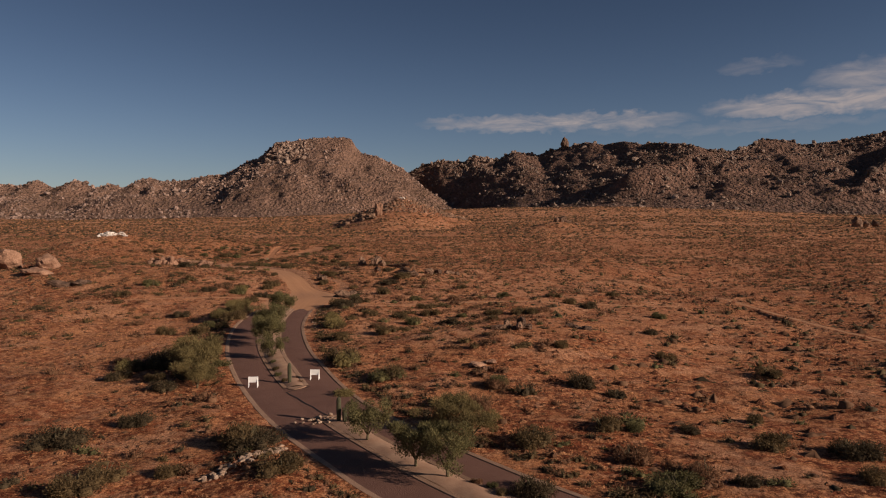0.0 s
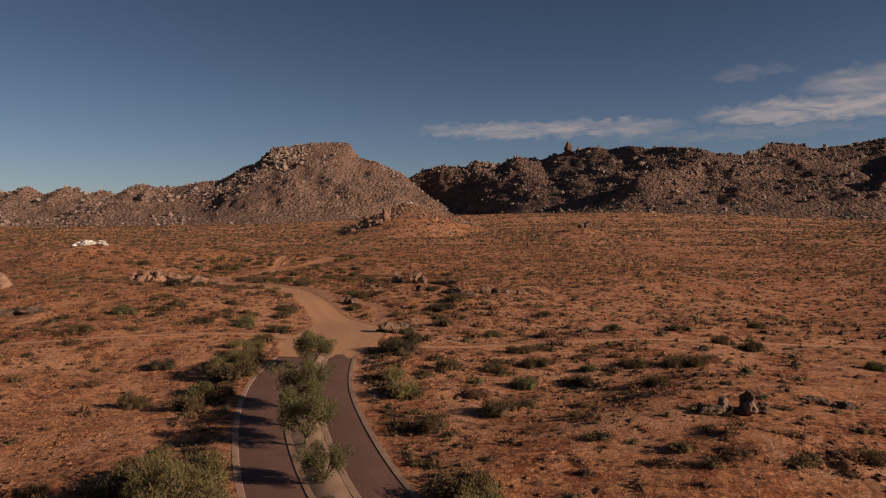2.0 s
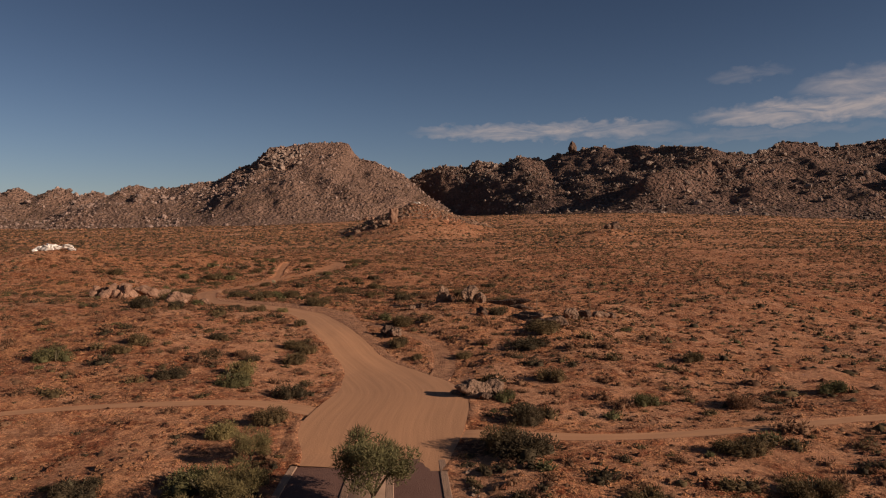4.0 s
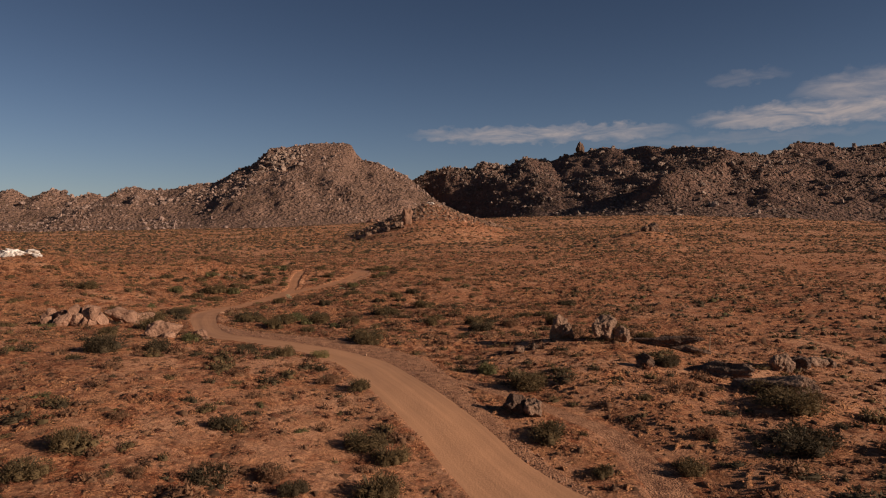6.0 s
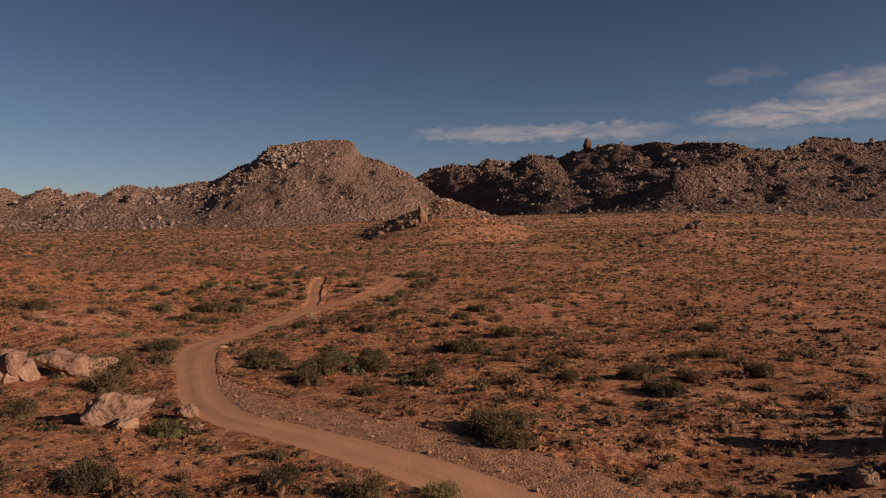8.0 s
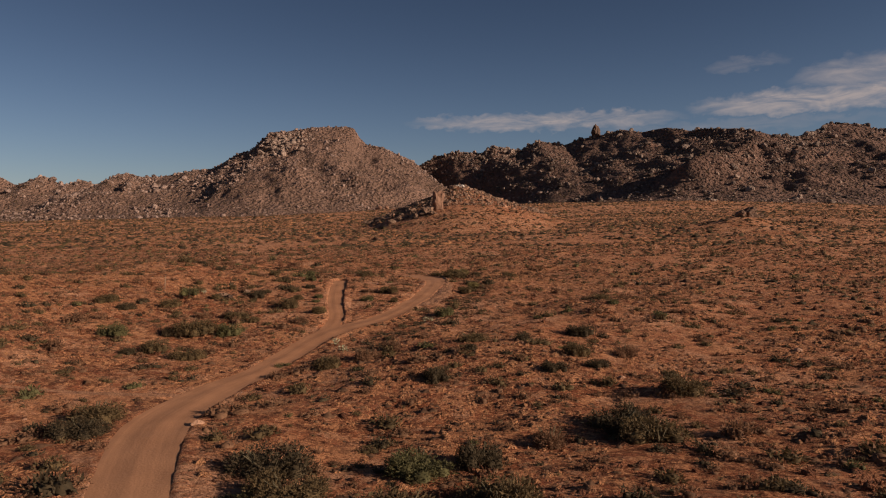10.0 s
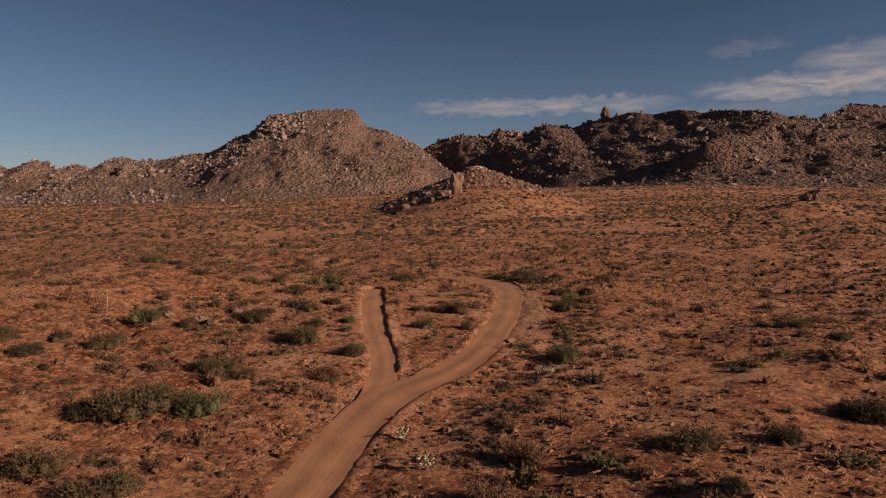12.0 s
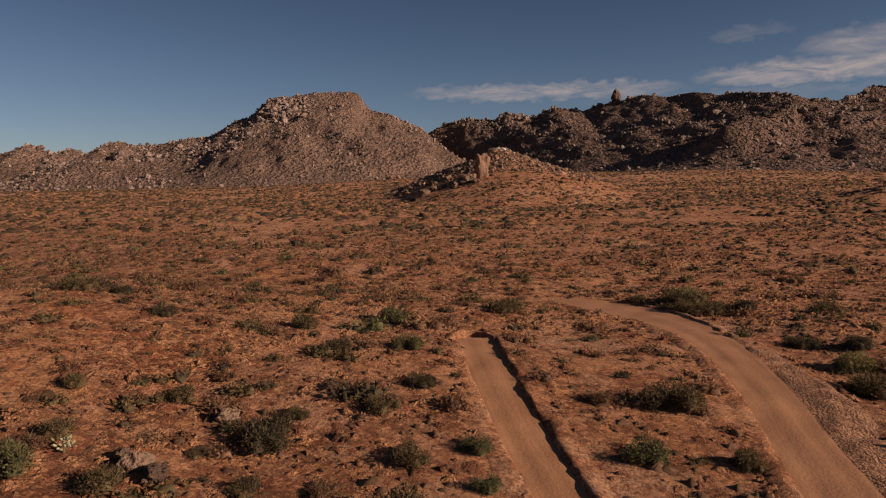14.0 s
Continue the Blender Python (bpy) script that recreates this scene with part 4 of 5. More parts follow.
def boulder(x, y, size, turn=0.0, sink=0.25, lean=(0, 0), shape=0, label="weathered tan granite boulder half sunk in red soil", group="granite boulders",
            name="boulder", meshes=None, lift=0.0):
    ob = new(name, (meshes or BOULDERS)[shape % len(meshes or BOULDERS)])
    z = float(ground_height(np.array([x]), np.array([y]))[0])
    ob.location, ob.scale = (x, y, z + size[2] * (1 - 2 * sink) * 0.8 + lift), size
    ob.rotation_euler = (lean[0], lean[1], turn)
    return tagged(ob, label, "boulder", group)


spire = boulder(275, 1560, (8.5, 9, 19), 0.4, 0.5, (0, 0.03), 2, "tall dark granite spire standing on the mountain crest", "landmarks", "rock_spire")
spire.location.z = 196
tower = boulder(-50.5, 541, (3.4, 3.0, 8.2), 0.3, 0.28, (0.0, 0.10), 1, "tall split granite tower on the side of the hill", "landmarks", "rock_tower", RED_BOULDERS)
for k, (x, y, a, b, c) in enumerate([(-113, 1080, 3.0, 3.0, 5.0), (-122, 1080, 3.4, 3.0, 4.4), (-127, 1082, 2.6, 2.6, 3.4)]):
    boulder(x, y, (a, b, c), k, 0.2, (0, 0.05), k, "upright granite block standing at the mountain's foot", meshes=RED_BOULDERS)
boulder(-55.5, 539, (3.2, 3.0, 3.4), 1.2, 0.3, (0, 0), 3)
boulder(-59, 538, (2.4, 2.6, 1.9), 2.2, 0.3, (0, 0), 4)
boulder(-53, 534, (2.0, 2.2, 1.6), 0.2, 0.3, (0, 0), 0)
TOWER_RNG = np.random.default_rng(81)
for k in range(16):
    r_x, r_y, r_s = -55 - 22 * TOWER_RNG.uniform(0, 1) ** 1.3, 538 + TOWER_RNG.normal(0, 3.0), TOWER_RNG.uniform(0.7, 1.9)
    boulder(r_x, r_y, (r_s * 1.2, r_s, r_s * 0.9), k * 1.3, 0.2, (0.1, 0.2), k, "dark granite block fallen below the rock tower", "tower blocks")
for k, (x, y, s) in enumerate([(-37.5, 607, 1.7), (-35, 606, 2.1), (-32.5, 604, 1.4), (-36, 603, 1.1), (-30, 602, 1.2)]):
    boulder(x, y, (s, s, s * 0.55), k, 0.3, (0, 0), k, "pale quartz rock capping the small hill", "white rocks", "white_boulder", QUARTZ)
def white_outcrop():
    rng = np.random.default_rng(77)
    for k in range(30):
        x, y = -122.0 + rng.normal(0, 3.2), 253.6 + rng.normal(0, 1.1)
        a = rng.uniform(0.45, 1.35)
        boulder(x, y, (a * 1.2, a, a * rng.uniform(0.55, 0.95)), k * 1.7, 0.28, (rng.normal(0, 0.3), rng.normal(0, 0.3)), k, "bright white quartz block of an outcrop on a low knoll", "white rocks", "white_boulder", QUARTZ)


white_outcrop()
# x, y, half length, half width, half height, turn, sink
ROCKS_NEAR = [(7.9, 84.2, 0.6, 0.55, 0.8, 0.4, 0.2), (9.7, 84.4, 0.8, 0.6, 1.05, 1.0, 0.2), (9.2, 83.2, 0.55, 0.5, 0.75, 2.0, 0.2), (10.4, 83.9, 0.6, 0.5, 0.55, 0.7, 0.25), (8.6, 83.4, 0.5, 0.4, 0.45, 1.7, 0.25), (6.8, 83.6, 1.2, 0.8, 0.5, 0.2, 0.35),
              (17.0, 88.0, 1.5, 0.7, 0.5, -0.6, 0.35), (18.2, 87.0, 0.9, 0.6, 0.45, 0.5, 0.35), (-27.6, 155.2, 0.8, 0.8, 0.95, 0.3, 0.22), (-26.6, 154.4, 0.8, 0.65, 0.85, 1.3, 0.2),
              (-27.0, 156.0, 0.6, 0.6, 0.5, 2.2, 0.3), (-25.4, 172.5, 0.65, 0.6, 0.6, 0.8, 0.25), (-24.0, 173.0, 0.6, 0.5, 0.55, 2.1, 0.3)]
ROCKS_MID = [(-20.9, 176.2, 1.0, 0.9, 1.7, 0.2, 0.15), (-20.1, 175.8, 0.8, 0.7, 1.2, 1.4, 0.2), (-16.8, 174.2, 1.4, 1.1, 1.7, 0.9, 0.15), (-15.4, 173.6, 1.0, 1.0, 1.2, 2.0, 0.2),
             (-11.8, 172.8, 3.9, 0.9, 0.8, -0.5, 0.3), (-9.6, 171.2, 1.8, 0.9, 0.6, -0.6, 0.3), (-15.6, 164.8, 0.9, 0.8, 0.9, 1.0, 0.25), (-9.5, 163.5, 2.6, 1.2, 0.8, -0.7, 0.3),
             (-8.0, 158.0, 3.0, 1.3, 1.1, -0.75, 0.25), (-3.2, 166.8, 1.3, 1.0, 1.2, 0.5, 0.2), (-1.3, 167.5, 1.2, 1.0, 1.0, 1.5, 0.2), (-18.9, 184, 1.4, 1.0, 0.7, 0.3, 0.3)]
ROCKS_WEST = [(-75.4, 201.6, 2.6, 1.7, 1.6, 0.1, 0.25), (-73.2, 202.4, 1.6, 1.2, 1.1, 0.5, 0.25),
              (-63.4, 183.6, 2.0, 1.5, 1.4, 0.9, 0.25), (-59.9, 185.8, 0.75, 0.65, 0.65, 0.3, 0.25), (-62.0, 181.8, 0.7, 0.6, 0.5, 1.3, 0.3), (-58.5, 183.0, 0.6, 0.5, 0.35, 2.0, 0.3)]
ROCKS_FAR = [(-77, 138, 3.2, 1.8, 0.9, 0.1, 0.3), (-72.6, 139, 1.8, 1.3, 0.7, 0.8, 0.3),
             (80.5, 467, 3.6, 3.0, 3.2, 0.3, 0.2), (76.5, 466, 3.0, 2.4, 2.4, 1.5, 0.2), (85, 469, 2.8, 2.2, 2.0, 2.4, 0.25), (91, 470, 2.2, 1.8, 1.6, 0.9, 0.25),
             (302, 503, 4.4, 3.6, 5.5, 0.4, 0.2), (309, 505, 3.2, 3.0, 3.2, 1.4, 0.2), (318, 508, 2.4, 2.2, 4.0, 2.4, 0.2), (-81.6, 270.9, 0.65, 0.5, 0.65, 0.4, 0.25)]
ROCKS_TRACK = [(-80.7, 270.2, 0.6, 0.45, 0.5, 1.4, 0.2), (-82.4, 271.6, 0.45, 0.4, 0.4, 2.0, 0.25), (-79.9, 276.0, 0.7, 0.5, 0.45, 0.6, 0.3), (-18.6, 128.6, 1.5, 1.1, 1.0, 0.2, 0.25), (-17.1, 129.3, 1.2, 0.9, 0.9, 1.2, 0.25), (-19.9, 129.4, 0.8, 0.7, 0.6, 2.2, 0.25), (-18.0, 127.6, 0.7, 0.6, 0.5, 0.9, 0.3),
               (1.5, 170, 1.4, 1.0, 0.8, 0.4, 0.3), (3.4, 171, 1.0, 0.8, 0.7, 1.1, 0.3)]
for k, (x, y, a, b, c, turn, sink) in enumerate(ROCKS_WEST):
    boulder(x, y, (a, b, c), turn, sink, (0.15 * math.sin(k), 0.15 * math.cos(2 * k)), k, "cracked reddish granite boulder in a cluster on red soil", meshes=RED_BOULDERS)
for k, (x, y, a, b, c, turn, sink) in enumerate(ROCKS_NEAR + ROCKS_MID + ROCKS_FAR + ROCKS_TRACK):
    boulder(x, y, (a, b, c), turn, sink, (0.15 * math.sin(k), 0.15 * math.cos(2 * k)), k)

BLOCKS = [bm_mesh("boulder", rough_ball(3, np.random.default_rng(180 + k), 0.16, 1.0, 0.38, 0.72), MAT_RED_ROCK) for k in range(6)]


def rock_pile():
    """A heap of split granite blocks, the upper ones resting on the lower."""
    rng = np.random.default_rng(83)
    for k in range(30):
        x, level = -80.4 + rng.uniform(-3.6, 3.4), 0 if k < 17 else 1
        y, a = 198.4 + rng.uniform(-1.7, 1.9) * (0.5 if level else 1), rng.uniform(0.7, 1.35) * (0.9 if level else 1.05)
        boulder(x, y, (a, a * rng.uniform(0.7, 1.0), a * rng.uniform(0.9, 1.5)), rng.uniform(0, 6.28), 0.22, (rng.normal(0, 0.25), rng.normal(0, 0.25)), k,
                "split angular granite block in a heap on red soil", "rock heap", meshes=BLOCKS, lift=1.0 * level)


rock_pile()
ROUND_BOULDERS = [bm_mesh("boulder", rough_ball(4, np.random.default_rng(140 + k), 0.2, 0.95), MAT_RED_ROCK) for k in range(3)]
for k, (x, y, a, b, c, turn) in enumerate([(-92.4, 161.7, 2.9, 2.5, 2.5, 0.5), (-104, 166, 3.8, 2.8, 3.4, 1.5), (-108.5, 166.5, 2.6, 2.2, 2.6, 2.1), (-88.6, 150.6, 3.4, 2.2, 1.0, 0.3), (3.6, 69.6, 1.0, 0.7, 0.3, 0.2), (4.9, 70.3, 0.8, 0.6, 0.28, 1.2), (4.3, 68.6, 0.7, 0.6, 0.25, 2.2)]):
    boulder(x, y, (a, b, c), turn, 0.15, (0.1, 0.08), k, "large rounded reddish granite boulder on the flat", meshes=ROUND_BOULDERS)



def hill_stones():
    rng = np.random.default_rng(79)
    for mat, count, mean, words in ((MAT_STONES, 1500, 0.5, "loose reddish stones on the small hill"), (MAT_ROCK, 2600, 0.6, "dark weathered stones on the small hill")):
        a, r = rng.uniform(0, 6.28, count), 60 * np.sqrt(rng.uniform(0, 1, count))
        x, y = -37 + r * np.cos(a), 606 + r * np.sin(a)
        size = np.clip(np.exp(rng.normal(math.log(mean), 0.55, count)), 0.2, 2.2)[:, None] * rng.uniform(0.7, 1.3, (count, 3))
        me = scattered("stones", PEBBLES, np.stack([x, y, ground_height(x, y)], 1), size, rng.uniform(0, 6.28, count), mat, rng, 0.2)
        tagged(new("stones", me), words, "stones", kind="stuff")


hill_stones()

# ---- plants ----


def leaves(rng, centres, radius, count, size, hollow=0.35):
    """Small leaf triangles in lumps round the centres, as arrays."""
    c = centres[rng.integers(0, len(centres), count)]
    d = rng.normal(0, 1, (count, 3))
    d /= np.linalg.norm(d, axis=1)[:, None]
    p = c + d * (radius * (hollow + (1 - hollow) * rng.uniform(0, 1, (count, 1)) ** 0.6))
    p[:, 2] = np.maximum(p[:, 2], 0.02)
    facing = d + rng.normal(0, 0.45, (count, 3)) + np.array([0, 0, 0.15])
    a = np.cross(facing, rng.normal(0, 1, (count, 3)))
    b = np.cross(facing, a)
    a /= np.linalg.norm(a, axis=1)[:, None]
    b /= np.linalg.norm(b, axis=1)[:, None]
    s = size * rng.uniform(0.6, 1.4, (count, 1))
    v = np.stack([p - a * s * 0.9 - b * s * 0.45, p + a * s * 0.8 - b * s * 0.5, p + a * s * 0.1 + b * s * 1.0], 1).reshape(-1, 3)
    return v, np.arange(count * 3).reshape(-1, 3)


def joined(*pieces):
    n, vs, fs = 0, [], []
    for v, f in pieces:
        vs.append(v)
        fs.append(f + n)
        n += len(v)
    return np.concatenate(vs), np.concatenate(fs)


def tube(bm, pts, radii, sides=6):
    rings = []
    for k, (p, r) in enumerate(zip(pts, radii)):
        d = (Vector(pts[min(k + 1, len(pts) - 1)]) - Vector(pts[max(k - 1, 0)])).normalized()
        q = d.to_track_quat("Z", "Y")
        rings.append([bm.verts.new(Vector(p) + q @ Vector((r * math.cos(a), r * math.sin(a), 0))) for a in np.linspace(0, 2 * math.pi, sides, endpoint=False)])
    for a, b in zip(rings, rings[1:]):
        for i in range(sides):
            bm.faces.new((a[i], a[(i + 1) % sides], b[(i + 1) % sides], b[i]))
    for ring in (rings[0][::-1], rings[-1]):
        bm.faces.new(ring)


def strokes(rng, centres, radius, count, length, width, tall=0.8):
    """Overlapping sprays of fine growth that clothe the lumps round the centres, tips outward and up, as arrays."""
    c = centres[rng.integers(0, len(centres), count)]
    u = rng.normal(0, 1, (count, 3))
    u[:, 2] = np.abs(u[:, 2]) * 1.1 - 0.4
    u /= np.linalg.norm(u, axis=1)[:, None]
    p = c + u * np.array([1, 1, tall]) * radius * rng.uniform(0.55, 0.95, (count, 1))
    p[:, 2] = np.maximum(p[:, 2], 0.0)
    d = 0.6 * u + np.array([0, 0, 0.5]) + rng.normal(0, 0.5, (count, 3))
    d /= np.linalg.norm(d, axis=1)[:, None]
    side = np.cross(d, u + rng.normal(0, 0.5, (count, 3)))
    side /= np.linalg.norm(side, axis=1)[:, None]
    s = rng.uniform(0.6, 1.4, (count, 1))
    v = np.stack([p - side * s * width, p + side * s * width, p + d * s * length], 1).reshape(-1, 3)
    return v, np.arange(count * 3).reshape(-1, 3)


def core(rng, c, lump, tall, sides=7):
    """The matted inside of a bush: a low ragged dome of two rings and a top."""
    a = np.linspace(0, 6.28, sides, endpoint=False)[:, None] + rng.normal(0, 0.12, (sides, 1))
    ring = np.concatenate([np.cos(a), np.sin(a)], 1)
    low = np.concatenate([ring * lump * rng.uniform(0.35, 0.55, (sides, 1)), a * 0 - 0.06], 1)
    mid = np.concatenate([ring * lump * rng.uniform(0.3, 0.48, (sides, 1)), lump * tall * rng.uniform(0.3, 0.5, (sides, 1))], 1)
    v = np.concatenate([low, mid, [(0, 0, lump * tall * rng.uniform(0.45, 0.62))]]) + c * np.array([1, 1, 0.5])
    k, n = np.arange(sides), (np.arange(sides) + 1) % sides
    f = np.concatenate([np.stack([k, n, n + sides], 1), np.stack([k, n + sides, k + sides], 1), np.stack([k + sides, n + sides, k * 0 + 2 * sides], 1)])
    return v, f


def tussock(rng, tall=0.6, sides=8):
    """A small ragged tuft of dead growth: a star-shaped skirt drawn up to an off-centre top."""
    a = np.linspace(0, 6.28, sides, endpoint=False) + rng.normal(0, 0.2, sides)
    r = np.where(np.arange(sides) % 2, rng.uniform(0.45, 0.75, sides), rng.uniform(0.9, 1.45, sides))
    z = np.where(np.arange(sides) % 2, rng.uniform(-0.1, 0.25 * tall, sides), -0.12)
    v = np.concatenate([np.stack([r * np.cos(a), r * np.sin(a), z], 1), [(rng.normal(0, 0.25), rng.normal(0, 0.25), tall * rng.uniform(0.8, 1.4))]])
    return v, np.array([(k, (k + 1) % sides, sides) for k in range(sides)])


def bush_shape(rng, lumps, lump, tall, count, length, width):
    """A low rounded bush one unit in half width."""
    ang, rad = rng.uniform(0, 6.28, lumps), (1 - lump) * np.sqrt(rng.uniform(0.1, 1, lumps)) * (lumps > 1)
    c = np.stack([rad * np.cos(ang), rad * np.sin(ang), tall * rng.uniform(0.02, 0.22, lumps)], 1)
    return joined(*[core(rng, p, lump, tall) for p in c], strokes(rng, c, lump, count, length, width, tall))


SPECIES = {"olive": (MAT_OLIVE, "olive-green creosote shrub on red soil"), "dark": (MAT_DARK, "dark dense desert shrub on red soil"),
           "green": (MAT_GREEN, "bright green leafy desert shrub"), "dry": (MAT_DRY, "dry grey-brown twiggy desert shrub"), "yellow": (MAT_YELLOW, "yellow-green feathery desert bush")}
SHRUBS = {}
for s_key, (s_mat, s_label) in SPECIES.items():
    SHRUBS[s_key] = []
    for s_k in range(4):
        s_rng = np.random.default_rng(300 + 10 * s_k + len(s_key))
        s_v, s_f = bush_shape(s_rng, 11, 0.40, 1.1 if s_key == "dry" else 1.3, 3600, 0.085, 0.016)
        s_bm = bmesh.new()
        for s_a in s_rng.uniform(0, 6.28, 6):
            s_r = s_rng.uniform(0.3, 0.6)
            tube(s_bm, [(0.03 * math.cos(s_a), 0.03 * math.sin(s_a), -0.15), (s_r * 0.5 * math.cos(s_a), s_r * 0.5 * math.sin(s_a), 0.3), (s_r * math.cos(s_a), s_r * math.sin(s_a), 0.66)], (0.035, 0.025, 0.01), 4)
        SHRUBS[s_key].append((mesh_of("foliage", s_v, s_f, s_mat, True), bm_mesh("stem", s_bm, MAT_BARK)))


def shrub(x, y, half, key, k, tall=1.0):
    z = float(ground_height(np.array([x]), np.array([y]))[0])
    ob = thing("shrub", (x, y, z - 0.03), SPECIES[key][1], "shrub", "desert shrubs", turn=k * 2.4, size=(half, half, half * tall))
    fol, stems = SHRUBS[key][k % 4]
    part("foliage", fol, ob)
    part("stem", stems, ob)


PLACES_A = [
    (-21.3, 39.3, 1.9), (13.6, 39.3, 2), (5.4, 39.3, 1.7), (18.2, 40.1, 1), (-9.6, 40.7, 1.8), (25.7, 40.7, 1.2), (-20.7, 41.6, 1.8), (16.1, 41.7, 1.5), (-16.9, 42.1, 1.2), (12.4, 44.7, 1.6),
    (27.9, 45.8, 2.1), (-12.8, 46.9, 2.3), (22.8, 47, 1.9), (6.1, 47.6, 1.9), (-27.4, 48.2, 2.6), (12, 50.8, 1.7), (14.1, 50.8, 1.1), (18.5, 51.2, 1), (0, 52.2, 2.1), (-23.6, 53, 1.5),
    (24.9, 54.2, 1.1), (3.2, 57.8, 1.5), (15.4, 61, 1.1), (5, 62.6, 1.6), (-25.7, 63.1, 1.7), (12.9, 63.6, 1.6), (-5.4, 65.7, 2.1), (-24.6, 68.8, 2.6), (-32.4, 69.1, 1.9), (33.2, 70, 1.5),
]
PLACES_B = [
    (-10.9, 73.8, 2.3), (-30.1, 74, 2.6), (12.8, 75.7, 1.4), (24.7, 75.8, 1.3), (-7.3, 89.1, 1.9), (-5.2, 91.1, 1.2), (27.7, 91.9, 1.3), (-33.3, 93.9, 1.7), (-8.9, 94.6, 1.4), (-14.8, 95.2, 2),
    (6.7, 95.7, 1.6), (-38.9, 96.6, 1.6), (-4.1, 98.8, 1.6), (1.4, 100.7, 1.3), (-46.3, 103.4, 1.4), (12.4, 105, 2.2), (-32.2, 105.1, 2.5), (-6.5, 105.2, 1.8), (2.8, 105.2, 1.2), (-11.2, 106.1, 1.3),
    (15.4, 106.4, 1.6), (7.7, 106.6, 2), (33.9, 108.1, 1.5), (-2, 108.2, 1.7), (-41.9, 110.6, 1.8), (-35.1, 111.2, 2.6), (-16.3, 113.9, 2.6), (-2.7, 115, 1.9), (24.6, 117.2, 1.7), (21.7, 119.2, 1.6),
]
PLACES_C = [
    (-15.5, 121.1, 1.7), (-58.4, 124.9, 1.7), (2, 125.8, 1.5), (-4.9, 126.7, 1.5), (11.2, 128.9, 1.5), (-34.1, 129.4, 1.6), (21.1, 130.9, 1.8), (-39.6, 131.6, 2), (32.8, 133.3, 1.9), (-45.5, 133.9, 1.7),
    (-11.5, 134.1, 1.7), (-58.4, 138.5, 2.3), (3.8, 140.3, 1.5), (-40.4, 141.6, 0.9), (-53.7, 141.8, 1.4), (-36.5, 141.9, 1.7), (-48.5, 142.1, 0.8), (-45, 142.8, 1.3), (-41.9, 143.4, 1), (-53.1, 145.1, 1.4),
    (-23.9, 145.5, 0.8), (-19, 145.9, 1.2), (-35.9, 146.9, 1.4), (-11.7, 147.5, 2.5), (-37.6, 148.8, 2), (-16.5, 149.8, 1), (-52.9, 150, 0.8), (-46.4, 150.3, 1.1), (-26, 150.7, 1.7), (-9.3, 153.6, 2.5),
]
PLACES_D = [
    (-8.3, 157.9, 2.3), (-39.3, 159.5, 1.3), (-26.3, 161, 2.3), (-41.9, 162.1, 1.2), (-13.5, 166, 1.3), (-28.6, 167.2, 1.5), (-63.6, 170.3, 2.3), (-59.3, 171.8, 1.6), (-47.5, 171.9, 1.3), (-51.5, 173.3, 1.2),
    (-12.1, 177, 1.5), (-40.3, 179.3, 1.6), (-40.6, 181.7, 2.5), (-59.5, 181.9, 1.6), (-70, 185.4, 1.7), (-27.7, 192.2, 1.8), (-49.5, 195.2, 1.1), (-70.3, 196.4, 2.6), (-34, 196.6, 1.4), (-23.5, 197.1, 1.5),
    (-28, 197.4, 1.7), (-17.4, 199.4, 1.6), (-54.7, 200, 1.7), (-44.8, 200.2, 1.5), (-72.8, 203.2, 2.6), (-54.5, 203.5, 2.6), (-50.3, 206.4, 2.5), (-59.8, 207.9, 2.2), (-17.1, 208.2, 1.8), (-20.3, 208.4, 1.8),
]
PLACES_E = [
    (-53.9, 211.4, 2.3), (-61.4, 211.5, 2.6), (-50.6, 212.1, 1.7), (-40.4, 215.2, 2.6), (-46.4, 216, 1.5), (-74.4, 217.8, 2), (-41.8, 218.5, 2.5), (-75.3, 221.8, 2.3), (-35.3, 225.7, 2.1), (-10, 228.8, 1.9),
    (-52.8, 230.5, 1.4), (-43.3, 232.1, 1.3), (-96.3, 232.6, 2.6), (-39.6, 233.2, 1.2), (-40.6, 236.5, 1.6), (-62.6, 236.6, 1.6), (-49.9, 237.7, 0.9), (-66.7, 238.6, 0.9), (-59.2, 238.8, 1.5), (-36, 238.8, 1.5),
    (-81.5, 240.9, 1.1), (-76, 241, 1.8), (-79.8, 243, 1.5), (-49.7, 243.7, 2.1), (-57.2, 243.8, 1.4), (-44.3, 244.3, 1.1), (-85.5, 246.7, 1.7), (-37.6, 248.4, 1.7), (-80.8, 249.6, 1.3), (-78.7, 250.8, 2.6),
]
PLACES_F = [
    (-75.3, 251.6, 1.7), (-74.5, 257.7, 1.2), (-76.4, 258.4, 2), (-89.2, 258.4, 1.3), (-80.3, 258.5, 1.2), (-69.3, 258.6, 1.4), (-92.2, 259.9, 1.9), (-85.6, 262.1, 1.6), (-51.8, 262.4, 1.5), (-30.7, 262.9, 1.1),
    (-67.7, 263.8, 1.3), (-72, 267.8, 1.6), (-85.8, 269.4, 1.5), (-82, 269.6, 1.1), (-77.5, 270.1, 0.9), (-30.6, 270.2, 1.8), (-69.1, 270.6, 0.7), (-74.8, 270.7, 0.9), (-86, 271.6, 1), (-71.8, 272.7, 0.9),
    (-80, 272.9, 0.6), (-85.3, 273, 1), (-58.5, 273, 0.9), (-69.3, 273.6, 0.8), (-62.5, 273.7, 1.2), (-77.9, 274.3, 1.5), (-87.8, 275.8, 0.6), (-76.9, 276.4, 0.6), (-73.2, 277.3, 1.1), (-87.1, 277.6, 0.8),
]
